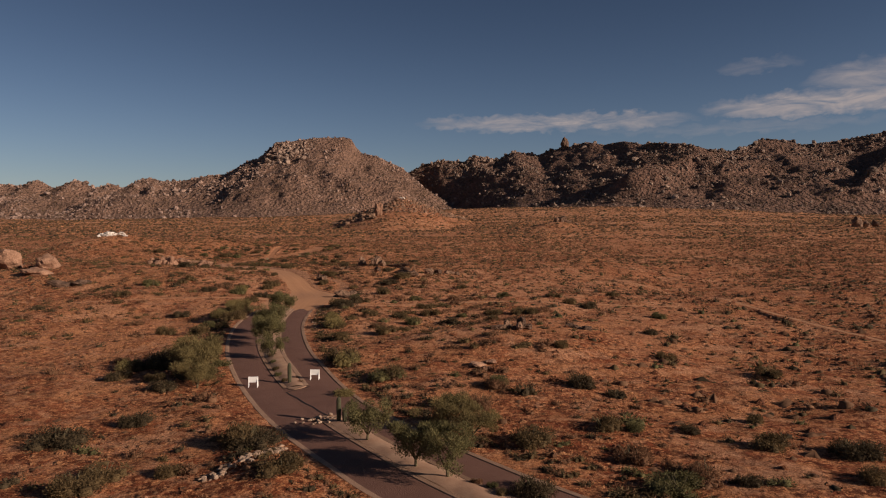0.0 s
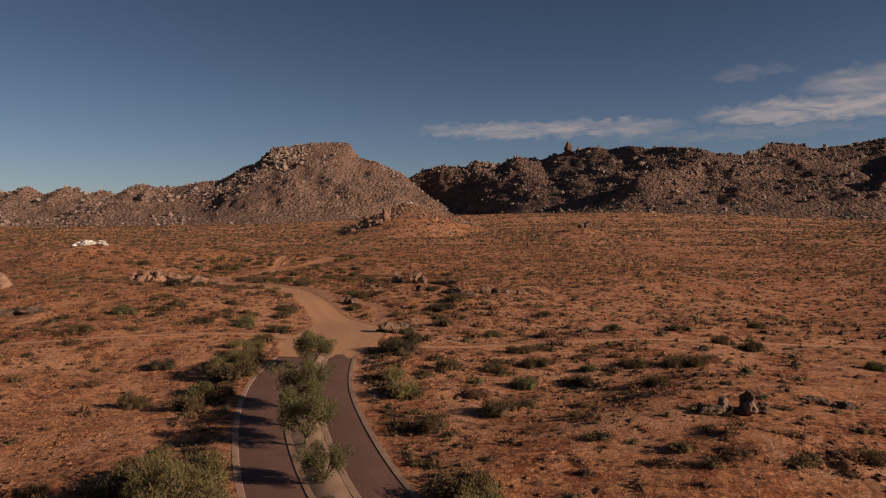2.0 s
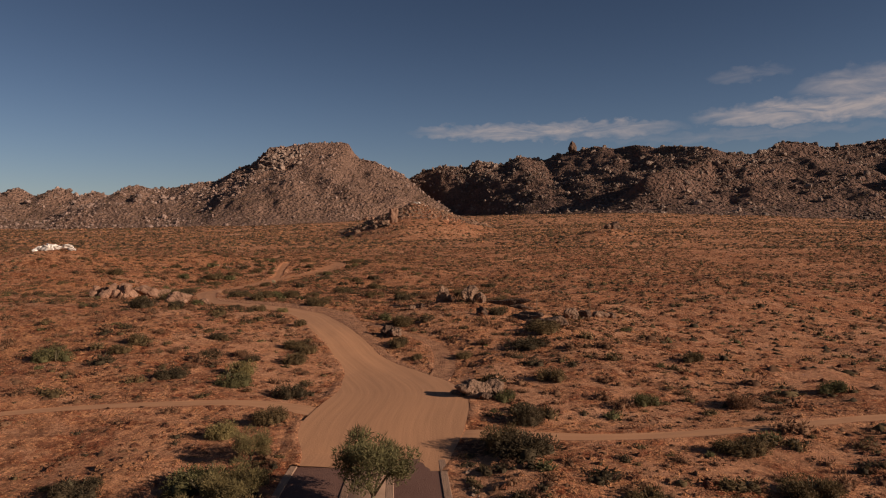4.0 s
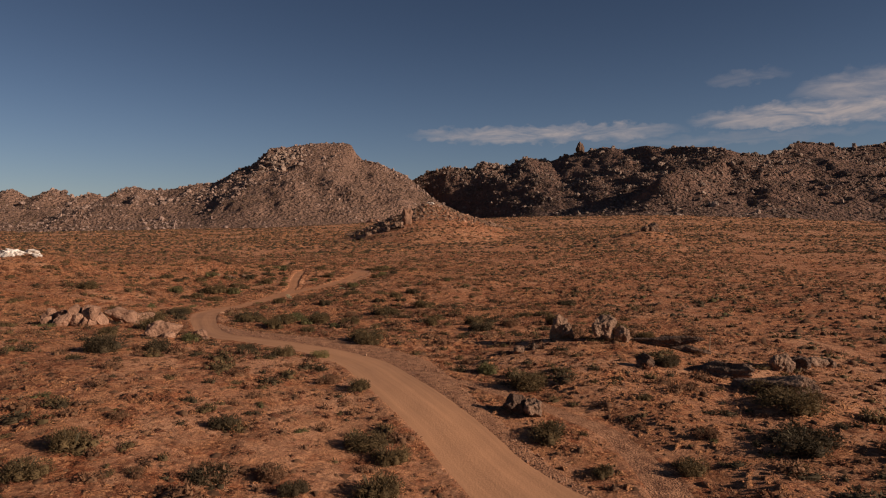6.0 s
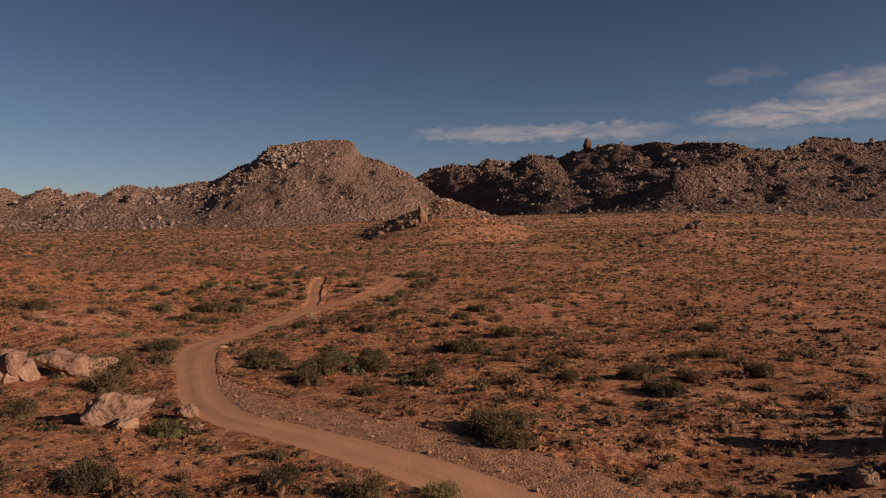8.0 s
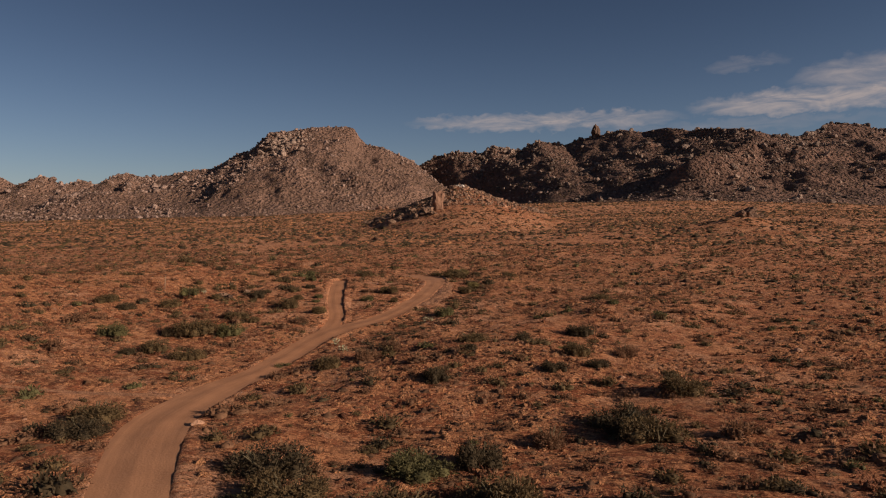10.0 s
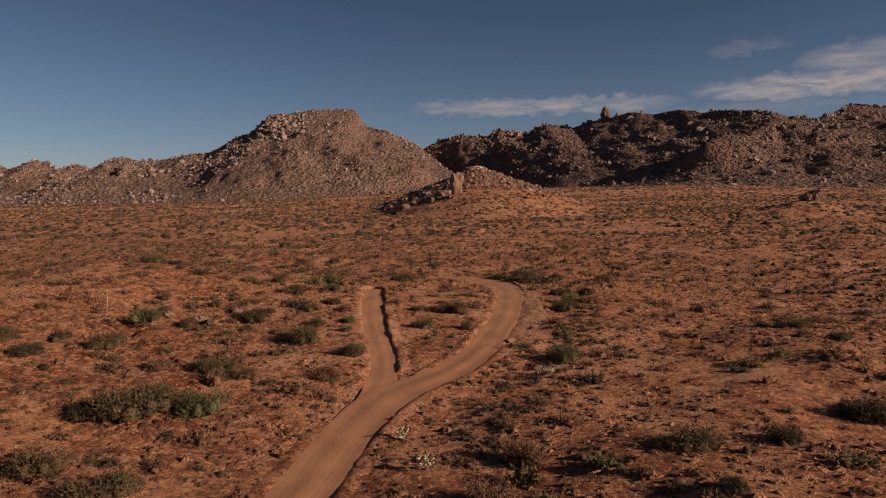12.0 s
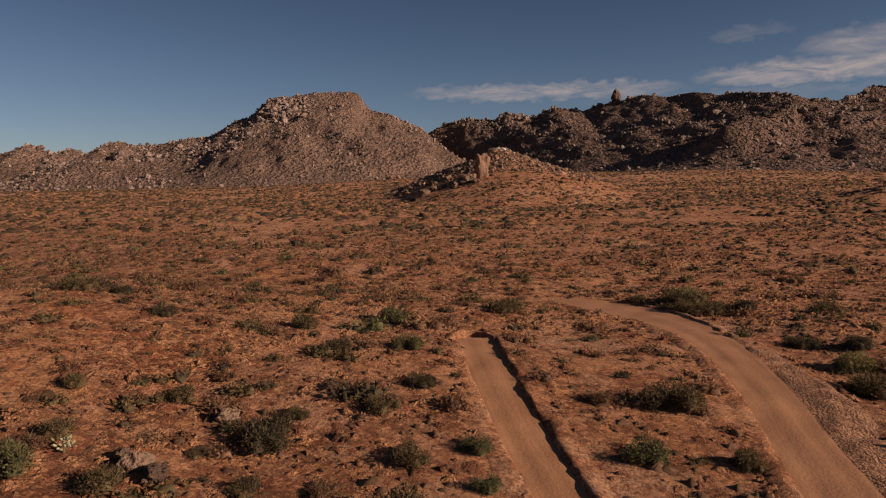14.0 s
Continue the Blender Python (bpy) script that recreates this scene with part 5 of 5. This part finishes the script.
PLACES_G = [
    (-82.3, 277.8, 0.9), (-59.7, 278.7, 1.6), (-75.7, 279.4, 0.8), (-63, 279.5, 0.9), (-81.2, 280.3, 0.7), (-71.6, 280.5, 0.9), (-48, 281.6, 1.6), (-44.9, 284.6, 1.4), (-76.4, 284.7, 1), (-72.5, 285.8, 1),
    (-87.4, 288.6, 1), (-78.9, 288.9, 1.1), (-44.1, 289.4, 1.3), (-47, 290.6, 1.3), (-94.2, 292.6, 1.8), (-91.8, 292.8, 1.1), (-73.6, 294.2, 1.6), (-89.7, 299.7, 1.4), (-65.5, 300.8, 1.8), (-39.2, 300.9, 1.6),
    (-45.2, 302.9, 1.3), (-48.7, 303.5, 2.5), (-48.7, 307.2, 2.6), (-52.8, 308.9, 1.3),
]
SHRUB_RNG = np.random.default_rng(21)
SHRUB_PLACES = PLACES_A + PLACES_B + PLACES_C + PLACES_D + PLACES_E + PLACES_F + PLACES_G
for s_k, (s_x, s_y, s_r) in enumerate(SHRUB_PLACES):
    pick = SHRUB_RNG.choice(["olive", "dark", "green", "dry"], p=[0.40, 0.25, 0.10, 0.25])
    pick = "olive" if pick == "dry" and s_r > 1.6 else pick
    shrub(s_x, s_y, s_r * 1.05, pick, s_k, float(SHRUB_RNG.uniform(0.7, 1.05)) * (1.0 if s_r < 1.8 else 0.78))


for s_k, (s_x, s_y, s_r) in enumerate([(-40.2, 136.0, 1.9), (-44.0, 171.8, 1.2), (-67.6, 264.7, 1.0), (-47.7, 309.1, 1.9), (-46.6, 285.5, 1.5), (-9.0, 61.5, 1.3), (3.6, 53.4, 1.2)]):
    shrub(s_x, s_y, s_r, "yellow", s_k, 0.95)


def visible_spots(rng, count, y0, y1, spread=0.72, left=78):
    """Random places in the wedge of country that opens ahead."""
    y = np.sqrt(rng.uniform(y0 ** 2, y1 ** 2, count))
    x = rng.uniform(-1, 1, count) * (spread * y + 25)
    return x - left * np.clip(y / 400, 0, 1) * 0.6, y


def scrub(name, label, count, y0, y1, mats, lo, hi, seed, lumps=3, lump=0.5, twigs=0, twig=0.3, hump=False, thresh=-0.25, fine=None, shares=(0.34, 0.17, 0.06, 0.43), tall=1.0):
    rng = np.random.default_rng(seed)
    shapes = [tussock(rng, 0.7) for _ in range(12)] if hump else [bush_shape(rng, lumps, lump, 0.75, twigs, twig, 0.2 * twig) for _ in range(10)]
    x, y = visible_spots(rng, count, y0, y1)
    keep = fractal(x, y, 34, 3, 60) + rng.normal(0, 0.4, count) > thresh
    x, y = x[keep], y[keep]
    if y0 < 330:
        ok = clear_of_roads(x, y, 0.7)
        x, y = x[ok], y[ok]
    z = ground_height(x, y)
    r = np.clip(np.exp(rng.normal(math.log(lo), 0.4, len(x))), lo * 0.45, hi)
    size = r[:, None] * np.stack([rng.uniform(0.85, 1.5, len(x)), rng.uniform(0.8, 1.3, len(x)), tall * rng.uniform(0.6, 1.1, len(x))], 1)
    kind = rng.choice(len(mats), len(x), p=shares)
    at, turn = np.stack([x, y, z - 0.05], 1), rng.uniform(0, 6.28, len(x))
    close = (np.abs(x + 0.27 * y) < 26 + 0.12 * y) & (y < 330) if fine else np.zeros(len(x), bool)
    for k, m in enumerate(mats):
        for detailed in (True, False):
            s = (kind == k) & (close == detailed)
            if s.any():
                me = scattered(name, fine if detailed else shapes, at[s], size[s], turn[s], m, rng, smooth=True)
                tagged(new(name, me), label[k], "scrub", "scrub", "stuff")


LEAF_MATS, FAR_MATS = (MAT_OLIVE, MAT_DARK, MAT_GREEN, MAT_DRY), (MAT_OLIVE, MAT_DARK, MAT_STRAW, MAT_DRY)
FINE_RNG = np.random.default_rng(39)
FINE_SCRUB = [bush_shape(FINE_RNG, 3, 0.56, 0.8, 170, 0.16, 0.042) for _ in range(10)]
FINE_BURSAGE = [bush_shape(FINE_RNG, 1, 0.85, 0.8, 46, 0.26, 0.065) for _ in range(10)]
scrub("low_scrub", ["olive-green low scrub on the near flat", "dark low scrub on the near flat", "bright green low scrub on the near flat", "dry brown low scrub on the near flat"],
      17500, 25, 400, LEAF_MATS, 0.74, 1.6, 31, 1, 0.78, 24, 0.3, thresh=-0.6, fine=FINE_SCRUB)
scrub("bursage", ["dry brown bursage clumps on the near flat", "dead red-brown bursage clumps on the near flat", "olive-green bursage clumps on the near flat", "dark bursage clumps on the near flat"],
      36000, 25, 380, (MAT_DRY, MAT_RUST, MAT_OLIVE, MAT_DARK), 0.38, 0.8, 36, hump=True, thresh=-0.7, fine=FINE_BURSAGE, shares=(0.40, 0.32, 0.13, 0.15))
scrub("far_scrub", ["olive-green scrub over the middle distance", "dark scrub over the middle distance", "pale dry grass over the middle distance", "dry brown scrub over the middle distance"],
      62000, 385, 680, FAR_MATS, 0.75, 1.8, 32, hump=True, tall=0.75, thresh=-0.5, shares=(0.32, 0.15, 0.26, 0.27))
scrub("distant_scrub", ["olive-green scrub towards the mountains", "dark scrub towards the mountains", "pale dry grass towards the mountains", "dry brown scrub towards the mountains"],
      60000, 650, 1400, FAR_MATS, 1.2, 2.6, 33, hump=True, tall=0.7, thresh=-0.5, shares=(0.34, 0.15, 0.21, 0.30))


def dark_strip():
    """Dense dark scrub along the outer side of the loop road."""
    rng = np.random.default_rng(35)
    shapes = [bush_shape(rng, 3, 0.58, 0.8, 60, 0.20, 0.05) for _ in range(6)]
    line = resample([(-61.5, 244, 1.0), (-58.6, 252, 1.6), (-55.6, 261, 1.8), (-51.0, 271, 1.6), (-48.5, 279, 1.2)], 0.25)
    k = rng.integers(0, len(line), 260)
    off = rng.normal(1.0, 1.0, 260) * line[k, 2]
    n = normals(line)[k]
    x, y = line[k, 0] + n[:, 0] * off, line[k, 1] + n[:, 1] * off
    ok = clear_of_roads(x, y, 0.9)
    x, y = x[ok], y[ok]
    r = rng.uniform(0.3, 0.85, (len(x), 1)) * np.array([[1.0, 1.0, 0.75]])
    for share, mat, words in ((0, MAT_DARK, "dense dark scrub along the loop road's edge"), (1, MAT_DRY, "dense dry brown scrub along the loop road's edge")):
        pick = np.arange(len(x)) % 2 == share
        me = scattered("low_scrub", shapes, np.stack([x, y, ground_height(x, y) - 0.05], 1)[pick], r[pick], rng.uniform(0, 6.28, pick.sum()), mat, rng)
        tagged(new("low_scrub", me), words, "scrub", "scrub", "stuff")


dark_strip()


def build_grass():
    rng = np.random.default_rng(41)
    shapes = [tussock(rng) for _ in range(14)]
    mats = ((MAT_STRAW, "dry_grass", "dry straw-coloured grass tufts over the red soil"), (MAT_RUST, "dead_grass", "short dead red-brown growth over the red soil"),
            (MAT_DRY, "dead_grass", "short grey-brown dead weeds over the red soil"))
    y = np.sqrt(rng.uniform(28 ** 2, 345 ** 2, 135000))
    x = rng.uniform(-1, 1, len(y)) * (24 + 0.16 * y) - 0.27 * y
    cover = fractal(x, y, 13, 4, 70, 0.7)
    keep = (cover + rng.normal(0, 0.35, len(x)) > -0.35) & clear_of_roads(x, y, 0.15)
    x, y, cover = x[keep], y[keep], cover[keep]
    kind = np.where(cover + rng.normal(0, 0.5, len(x)) > 0.15, 0, rng.integers(1, 3, len(x)))
    at, r = np.stack([x, y, ground_height(x, y) - 0.02], 1), np.clip(np.exp(rng.normal(math.log(0.17), 0.45, len(x))), 0.07, 0.42)
    for k, (mat, name, label) in enumerate(mats):
        pick = kind == k
        s = r[pick][:, None] * np.stack([rng.uniform(0.8, 1.4, pick.sum()), rng.uniform(0.8, 1.4, pick.sum()), rng.uniform(0.5, 1.0, pick.sum())], 1)
        me = scattered(name, shapes, at[pick], s, rng.uniform(0, 6.28, pick.sum()), mat, rng, smooth=True)
        tagged(new(name, me), label, "grass", kind="stuff")
    x, y = visible_spots(rng, 1300, 28, 330)
    ok = clear_of_roads(x, y, 0.0)
    x, y = x[ok], y[ok]
    r = np.clip(np.exp(rng.normal(math.log(0.09), 0.6, len(x))), 0.05, 0.6)[:, None] * rng.uniform(0.7, 1.3, (len(x), 3))
    me = scattered("stones", PEBBLES, np.stack([x, y, ground_height(x, y)], 1), r, rng.uniform(0, 6.28, len(x)), MAT_STONES, rng, 0.2)
    tagged(new("stones", me), "loose granite stones scattered over the soil", "stones", kind="stuff")


build_grass()


def road_gravel():
    rng = np.random.default_rng(43)
    line = TRACKS["apron"]
    k = rng.integers(0, len(line), 1500)
    off = rng.uniform(-0.5, 0.55, 1500) * line[k, 2]
    n = normals(line)[k]
    x, y = line[k, 0] + n[:, 0] * off, line[k, 1] + n[:, 1] * off
    r = np.clip(np.exp(rng.normal(math.log(0.04), 0.5, len(x))), 0.02, 0.14)[:, None] * rng.uniform(0.7, 1.3, (len(x), 3))
    me = scattered("gravel", PEBBLES, np.stack([x, y, BEDS["apron"][k] + 0.07], 1), r, rng.uniform(0, 6.28, len(x)), MAT_STONES, rng, 0.2)
    tagged(new("gravel", me), "loose tan stones strewn along the dirt road", "gravel", kind="stuff")


road_gravel()

# ---- trees and cacti ----


def tree_parts(seed, height=3.6, spread=2.0, leaf=0.085, count=5200, mat=None):
    rng = np.random.default_rng(seed)
    bm, tips = bmesh.new(), []
    fork = 0.16 * height
    tube(bm, [(0, 0, -0.2), (0.05, 0.02, fork * 0.6), (0.08, 0.0, fork)], (0.15, 0.11, 0.1), 8)
    for a in np.linspace(0, 6.28, 6)[:-1] + rng.uniform(-0.4, 0.4, 5):
        r = spread * rng.uniform(0.45, 0.75)
        mid = (0.08 + r * 0.45 * math.cos(a), r * 0.45 * math.sin(a), fork + (height - fork) * 0.35)
        end = (r * math.cos(a), r * math.sin(a), height * rng.uniform(0.5, 0.85))
        tube(bm, [(0.08, 0, fork - 0.05), mid, end], (0.075, 0.05, 0.02), 6)
        for q in range(3):
            b = a + rng.uniform(-0.9, 0.9)
            s = rng.uniform(0.35, 0.8)
            e2 = (mid[0] + s * spread * 0.6 * math.cos(b), mid[1] + s * spread * 0.6 * math.sin(b), mid[2] + rng.uniform(-0.12, 0.42) * height)
            tube(bm, [mid, e2], (0.04, 0.012), 5)
            tips.append(e2)
        tips += [end, tuple(0.5 * (m + e) for m, e in zip(mid, end))]
    tips += [(rng.normal(0, 0.35 * spread), rng.normal(0, 0.35 * spread), height * rng.uniform(0.3, 0.86)) for _ in range(7)]
    centres = np.array(tips)
    v, f = joined(leaves(rng, centres, 0.24 * spread, count // 3, leaf, 0.1), strokes(rng, centres, 0.27 * spread, count // 2, 0.26, 0.02, 0.9))
    return mesh_of("crown", v, f, mat or MAT_PALO), bm_mesh("trunk", bm, MAT_BARK, True)


TREES = [tree_parts(500 + k, 3.6, 2.3, 0.06, 10500) for k in range(3)]
FEATHERY = [tree_parts(520 + k, 3.2, 2.7, 0.05, 10500, MAT_FEATHER) for k in range(3)]


def tree(x, y, size, k, z=None, shapes=None):
    if z is None:
        z = float(ground_height(np.array([x]), np.array([y]))[0])
    ob = thing("palo_verde_tree", (x, y, z), "small green palo verde tree beside the paved road", "tree", "palo verde trees", turn=k * 1.9, size=size)
    crown, trunk = (shapes or TREES)[k % 3]
    part("trunk", trunk, ob)
    part("crown", crown, ob)


def on_median(x, y):
    d, k = near_line(np.array([x]), np.array([y]), WEST)
    return float(BED_WEST[k[0]]) + 0.07


for t_k, (t_x, t_y, t_s) in enumerate([(-5.4, 48.5, 0.82), (-1.7, 43.2, 0.85), (0.3, 41.4, 0.9),
                                       (-18.8, 75.8, 0.7), (-21.2, 82.8, 1.05), (-22.4, 87.5, 0.9), (-23.2, 92.6, 1.12), (-25.2, 107.3, 1.08)]):
    tree(t_x, t_y, t_s, t_k, on_median(t_x, t_y))
for t_k, (t_x, t_y, t_s) in enumerate([(-24.2, 67.8, 1.05), (-25.6, 71.6, 1.1), (-23.2, 64.6, 0.8), (-32.4, 107.0, 0.75), (-34.2, 105.0, 0.62), (-33.4, 114.8, 0.6), (0.6, 51.4, 0.8), (2.2, 49.0, 0.7)]):
    tree(t_x, t_y, t_s, t_k + 1, shapes=FEATHERY)
for t_k, (t_x, t_y, t_s) in enumerate([(-23.5, 72.6, 1.5), (-29.9, 76.9, 2.0), (-33.4, 73.0, 1.6), (-32.0, 110.3, 1.6), (-34.4, 100.4, 1.7), (-33.9, 121.8, 1.5), (-36.5, 119.0, 1.4),
                                       (-31.4, 97.0, 1.5), (0.8, 57.6, 1.7), (-17.6, 115.2, 1.7), (-15.0, 95.8, 2.0), (-13.6, 47.4, 2.0), (-16.2, 127.4, 1.3), (-12.6, 84.6, 1.3), (-16.6, 101.6, 1.5), (-5.1, 66.3, 1.7), (5.0, 63.0, 1.4)]):
    shrub(t_x, t_y, t_s, ("green", "olive", "yellow", "olive")[t_k % 4], t_k, 1.0)


for t_k, (t_x, t_y, t_s) in enumerate([(-32.4, 72.6, 1.5), (-30.4, 73.2, 1.4), (-28.6, 72.0, 1.3), (-30.4, 80.0, 1.7), (-32.8, 68.4, 1.3), (-28.2, 67.0, 1.2), (-27.6, 79.2, 1.2), (-35.6, 76.4, 1.1)]):
    shrub(t_x, t_y, t_s, ("dark", "olive", "dark", "dry")[t_k % 4], t_k, 0.9)
shrub(-10.0, 71.6, 1.75, "yellow", 2, 1.1)


def roadside_scrub():
    """Low growth that crowds the outer kerbs of both lanes."""
    rng = np.random.default_rng(37)
    shapes = [bush_shape(rng, 3, 0.58, 0.85, 60, 0.20, 0.05) for _ in range(6)]
    for line, side, words in ((WEST, -1, "low olive scrub along the western kerb"), (EAST, 1, "low dry scrub along the eastern kerb")):
        k = rng.integers(20, len(line), 420)
        off = side * (2.7 + np.abs(rng.normal(0, 1.7, 420)))
        n = normals(line)[k]
        x, y = line[k, 0] + n[:, 0] * off, line[k, 1] + n[:, 1] * off
        ok = (y > 36) & (y < 116) & clear_of_roads(x, y, 0.3) & ((np.hypot(x + 15, y - 60) > 9) | (side > 0))
        x, y = x[ok], y[ok]
        r = rng.uniform(0.3, 0.85, (len(x), 1)) * np.array([[1.0, 1.0, 0.85]])
        for key, share in ((MAT_DRY, 0), (MAT_OLIVE, 1), (MAT_DARK, 2)):
            pick = np.arange(len(x)) % 3 == share
            me = scattered("roadside_scrub", shapes, np.stack([x, y, ground_height(x, y) + 0.02], 1)[pick], r[pick], rng.uniform(0, 6.28, pick.sum()), key, rng)
            tagged(new("roadside_scrub", me), words, "scrub", "scrub", "stuff")


roadside_scrub()


def saguaro(x, y, height, z, k):
    ob = thing("saguaro_cactus", (x, y, z), "upright ribbed green saguaro cactus on the median", "cactus", "saguaros", turn=k)
    rows, ribs = 14, 28
    v = []
    for i in range(rows):
        s = i / (rows - 1)
        r = 0.16 * (0.82 + 0.25 * math.sin(s * 2.6)) * (1.0 if s < 0.86 else max(0.05, math.sqrt(max(0.0, 1 - ((s - 0.86) / 0.14) ** 2))))
        for j in range(ribs):
            a = 2 * math.pi * j / ribs
            q = r * (1 + (0.12 if j % 2 else -0.05))
            v.append((q * math.cos(a), q * math.sin(a), -0.1 + s * height))
    f = [(i * ribs + j, i * ribs + (j + 1) % ribs, (i + 1) * ribs + (j + 1) % ribs, (i + 1) * ribs + j) for i in range(rows - 1) for j in range(ribs)]
    part("stem", mesh_of("stem", v, f, MAT_CACTUS), ob)


saguaro(-14.6, 65.2, 2.1, on_median(-14.6, 65.2), 0.3)
saguaro(-8.1, 53.2, 2.1, on_median(-8.1, 53.2), 1.1)
saguaro(-7.6, 52.9, 1.3, on_median(-7.6, 52.9), 2.1)


def cholla(x, y, size, k):
    """A spiny cactus of short pale joints."""
    rng = np.random.default_rng(600 + k)
    z = float(ground_height(np.array([x]), np.array([y]))[0])
    ob = thing("cholla_cactus", (x, y, z), "pale spiny cholla cactus in the dry grass", "cactus", "chollas", turn=k, size=size)
    bm = bmesh.new()
    tube(bm, [(0, 0, -0.1), (0.03, 0, 0.3), (0, 0.04, 0.55)], (0.09, 0.08, 0.06), 7)
    part("trunk", bm_mesh("trunk", bm, MAT_BARK), ob)
    bm = bmesh.new()
    for _ in range(26):
        a, r, h = rng.uniform(0, 6.28), rng.uniform(0.05, 0.6), rng.uniform(0.2, 0.95)
        p = Vector((r * math.cos(a), r * math.sin(a), h))
        d = Vector((math.cos(a) * 0.7, math.sin(a) * 0.7, rng.uniform(-0.1, 0.9))).normalized() * 0.22
        tube(bm, [p - d * 0.5, p, p + d * 0.5, p + d * 0.62], (0.05, 0.075, 0.06, 0.01), 6)
    tagged(part("joints", bm_mesh("joints", bm, MAT_CHOLLA), ob), kind="stuff")


for c_k, (c_x, c_y, c_s) in enumerate([(-84.5, 271.5, 0.6), (-61.9, 243.4, 0.7), (-54.1, 259.2, 0.6), (-53.4, 258.8, 0.5), (-63.2, 248.0, 0.7)]):
    cholla(c_x, c_y, c_s, c_k)

# ---- small things by the road ----


def box(bm, lo, hi, bevel=0.0):
    r = bmesh.ops.create_cube(bm, size=1.0)
    for v in r["verts"]:
        v.co = Vector([(lo[i] + hi[i]) / 2 + v.co[i] * (hi[i] - lo[i]) for i in range(3)])
    if bevel:
        bmesh.ops.bevel(bm, geom=list({e for v in r["verts"] for e in v.link_edges}), offset=bevel, segments=2, affect="EDGES")


def boxed(name, lo, hi, mat, bevel=0.01):
    bm = bmesh.new()
    box(bm, lo, hi, bevel)
    return bm_mesh(name, bm, mat)


def barricade(x, y, turn):
    d, k = near_line(np.array([x]), np.array([y]), np.concatenate([WEST, EAST]))
    z = float(np.concatenate([BED_WEST, BED_EAST])[k[0]]) + 0.03
    ob = thing("road_barricade", (x, y, z), "white folding road barricade standing in the paved lane", "barricade", "road barricades", turn=turn, size=0.88)
    part("board", boxed("board", (-0.5, -0.13, 0.52), (0.5, -0.09, 1.08), MAT_WHITE), ob)
    part("board", boxed("board", (-0.5, 0.09, 0.52), (0.5, 0.13, 1.08), MAT_WHITE), ob)
    for sx in (-0.45, 0.45):
        for sy in (-1, 1):
            bm = bmesh.new()
            tube(bm, [(sx, sy * 0.30, 0.0), (sx, sy * 0.075, 1.1)], (0.045, 0.045), 4)
            part("leg", bm_mesh("leg", bm, MAT_WHITE), ob)


barricade(-17.7, 63.9, 0.12)
barricade(-12.4, 66.3, 0.05)


def post(x, y, height, label):
    z = float(ground_height(np.array([x]), np.array([y]))[0])
    bm = bmesh.new()
    tube(bm, [(0, 0, -0.2), (0.01, 0, height * 0.5), (0, 0, height - 0.03), (0, 0, height)], (0.05, 0.048, 0.045, 0.03), 8)
    ob = new("marker_post", bm_mesh("marker_post", bm, MAT_POST, True))
    ob.location, ob.rotation_euler = (x, y, z), (0.03, 0.05, 0.3)
    tagged(ob, label, "post", "marker posts")


post(-89.6, 270.9, 1.9, "thin weathered marker post in the dry grass")
post(-7.2, 172.6, 2.0, "thin pale marker post beside the long rock slab")


def stone_row(line, count, spread, lo, label, mesh_list, seed):
    rng = np.random.default_rng(seed)
    p = resample(line, 0.2)
    for k in range(count):
        q = p[rng.integers(0, len(p))]
        x, y = q[0] + rng.normal(0, spread), q[1] + rng.normal(0, spread)
        s = lo * rng.uniform(0.6, 1.6)
        ob = new("stone", mesh_list[k % len(mesh_list)])
        z = float(ground_height(np.array([x]), np.array([y]))[0])
        ob.location, ob.scale, ob.rotation_euler = (x, y, z + s * 0.25), (s, s * 0.8, s * 0.7), (0, 0, k * 1.3)
        tagged(ob, label, "stone", "drainage stones")


STONE_MESHES = [bm_mesh("stone", rough_ball(2, np.random.default_rng(700 + k), 0.3, 0.8), MAT_RUBBLE) for k in range(4)]
stone_row([(-14.2, 40.6), (-12.9, 42.8), (-11.6, 45.4), (-10.5, 47.6)], 120, 0.32, 0.17, "pale rubble stone lining the drainage channel", STONE_MESHES, 71)


stone_row([(-17.6, 95.0), (-18.9, 100.0), (-19.9, 106.0), (-20.2, 112.5)], 60, 0.22, 0.16, "pale stone set along the outer kerb of the lane", STONE_MESHES, 73)


def median_stones():
    rng = np.random.default_rng(72)
    for k in range(34):
        x, y = -9.3 + rng.normal(0, 0.9), 53.6 + rng.normal(0, 0.55)
        s = rng.uniform(0.10, 0.24)
        ob = new("stone", STONE_MESHES[k % 4])
        ob.location, ob.scale, ob.rotation_euler = (x, y, on_median(x, y) + s * 0.3), (s, s * 0.8, s * 0.75), (0, 0, k)
        tagged(ob, "grey-tan stone heaped on the median's end", "stone", "median stones")


median_stones()
for s_k, (s_x, s_y, s_r) in enumerate([(-15.2, 66.0, 0.5), (-13.6, 65.6, 0.4), (-16.4, 68.2, 0.5), (-17.2, 70.5, 0.55), (2.0, 40.6, 0.45), (2.9, 40.0, 0.4), (3.4, 38.8, 0.5), (-14.4, 66.8, 0.5), (-18.2, 73.4, 0.6), (-19.0, 76.6, 0.6)]):
    m_key = ("olive", "dry", "green")[s_k % 3]
    m_ob = thing("shrub", (s_x, s_y, on_median(s_x, s_y)), SPECIES[m_key][1] + " planted on the median", "shrub", "median shrubs", turn=s_k, size=s_r)
    part("foliage", SHRUBS[m_key][s_k % 4][0], m_ob)
    part("stem", SHRUBS[m_key][s_k % 4][1], m_ob)
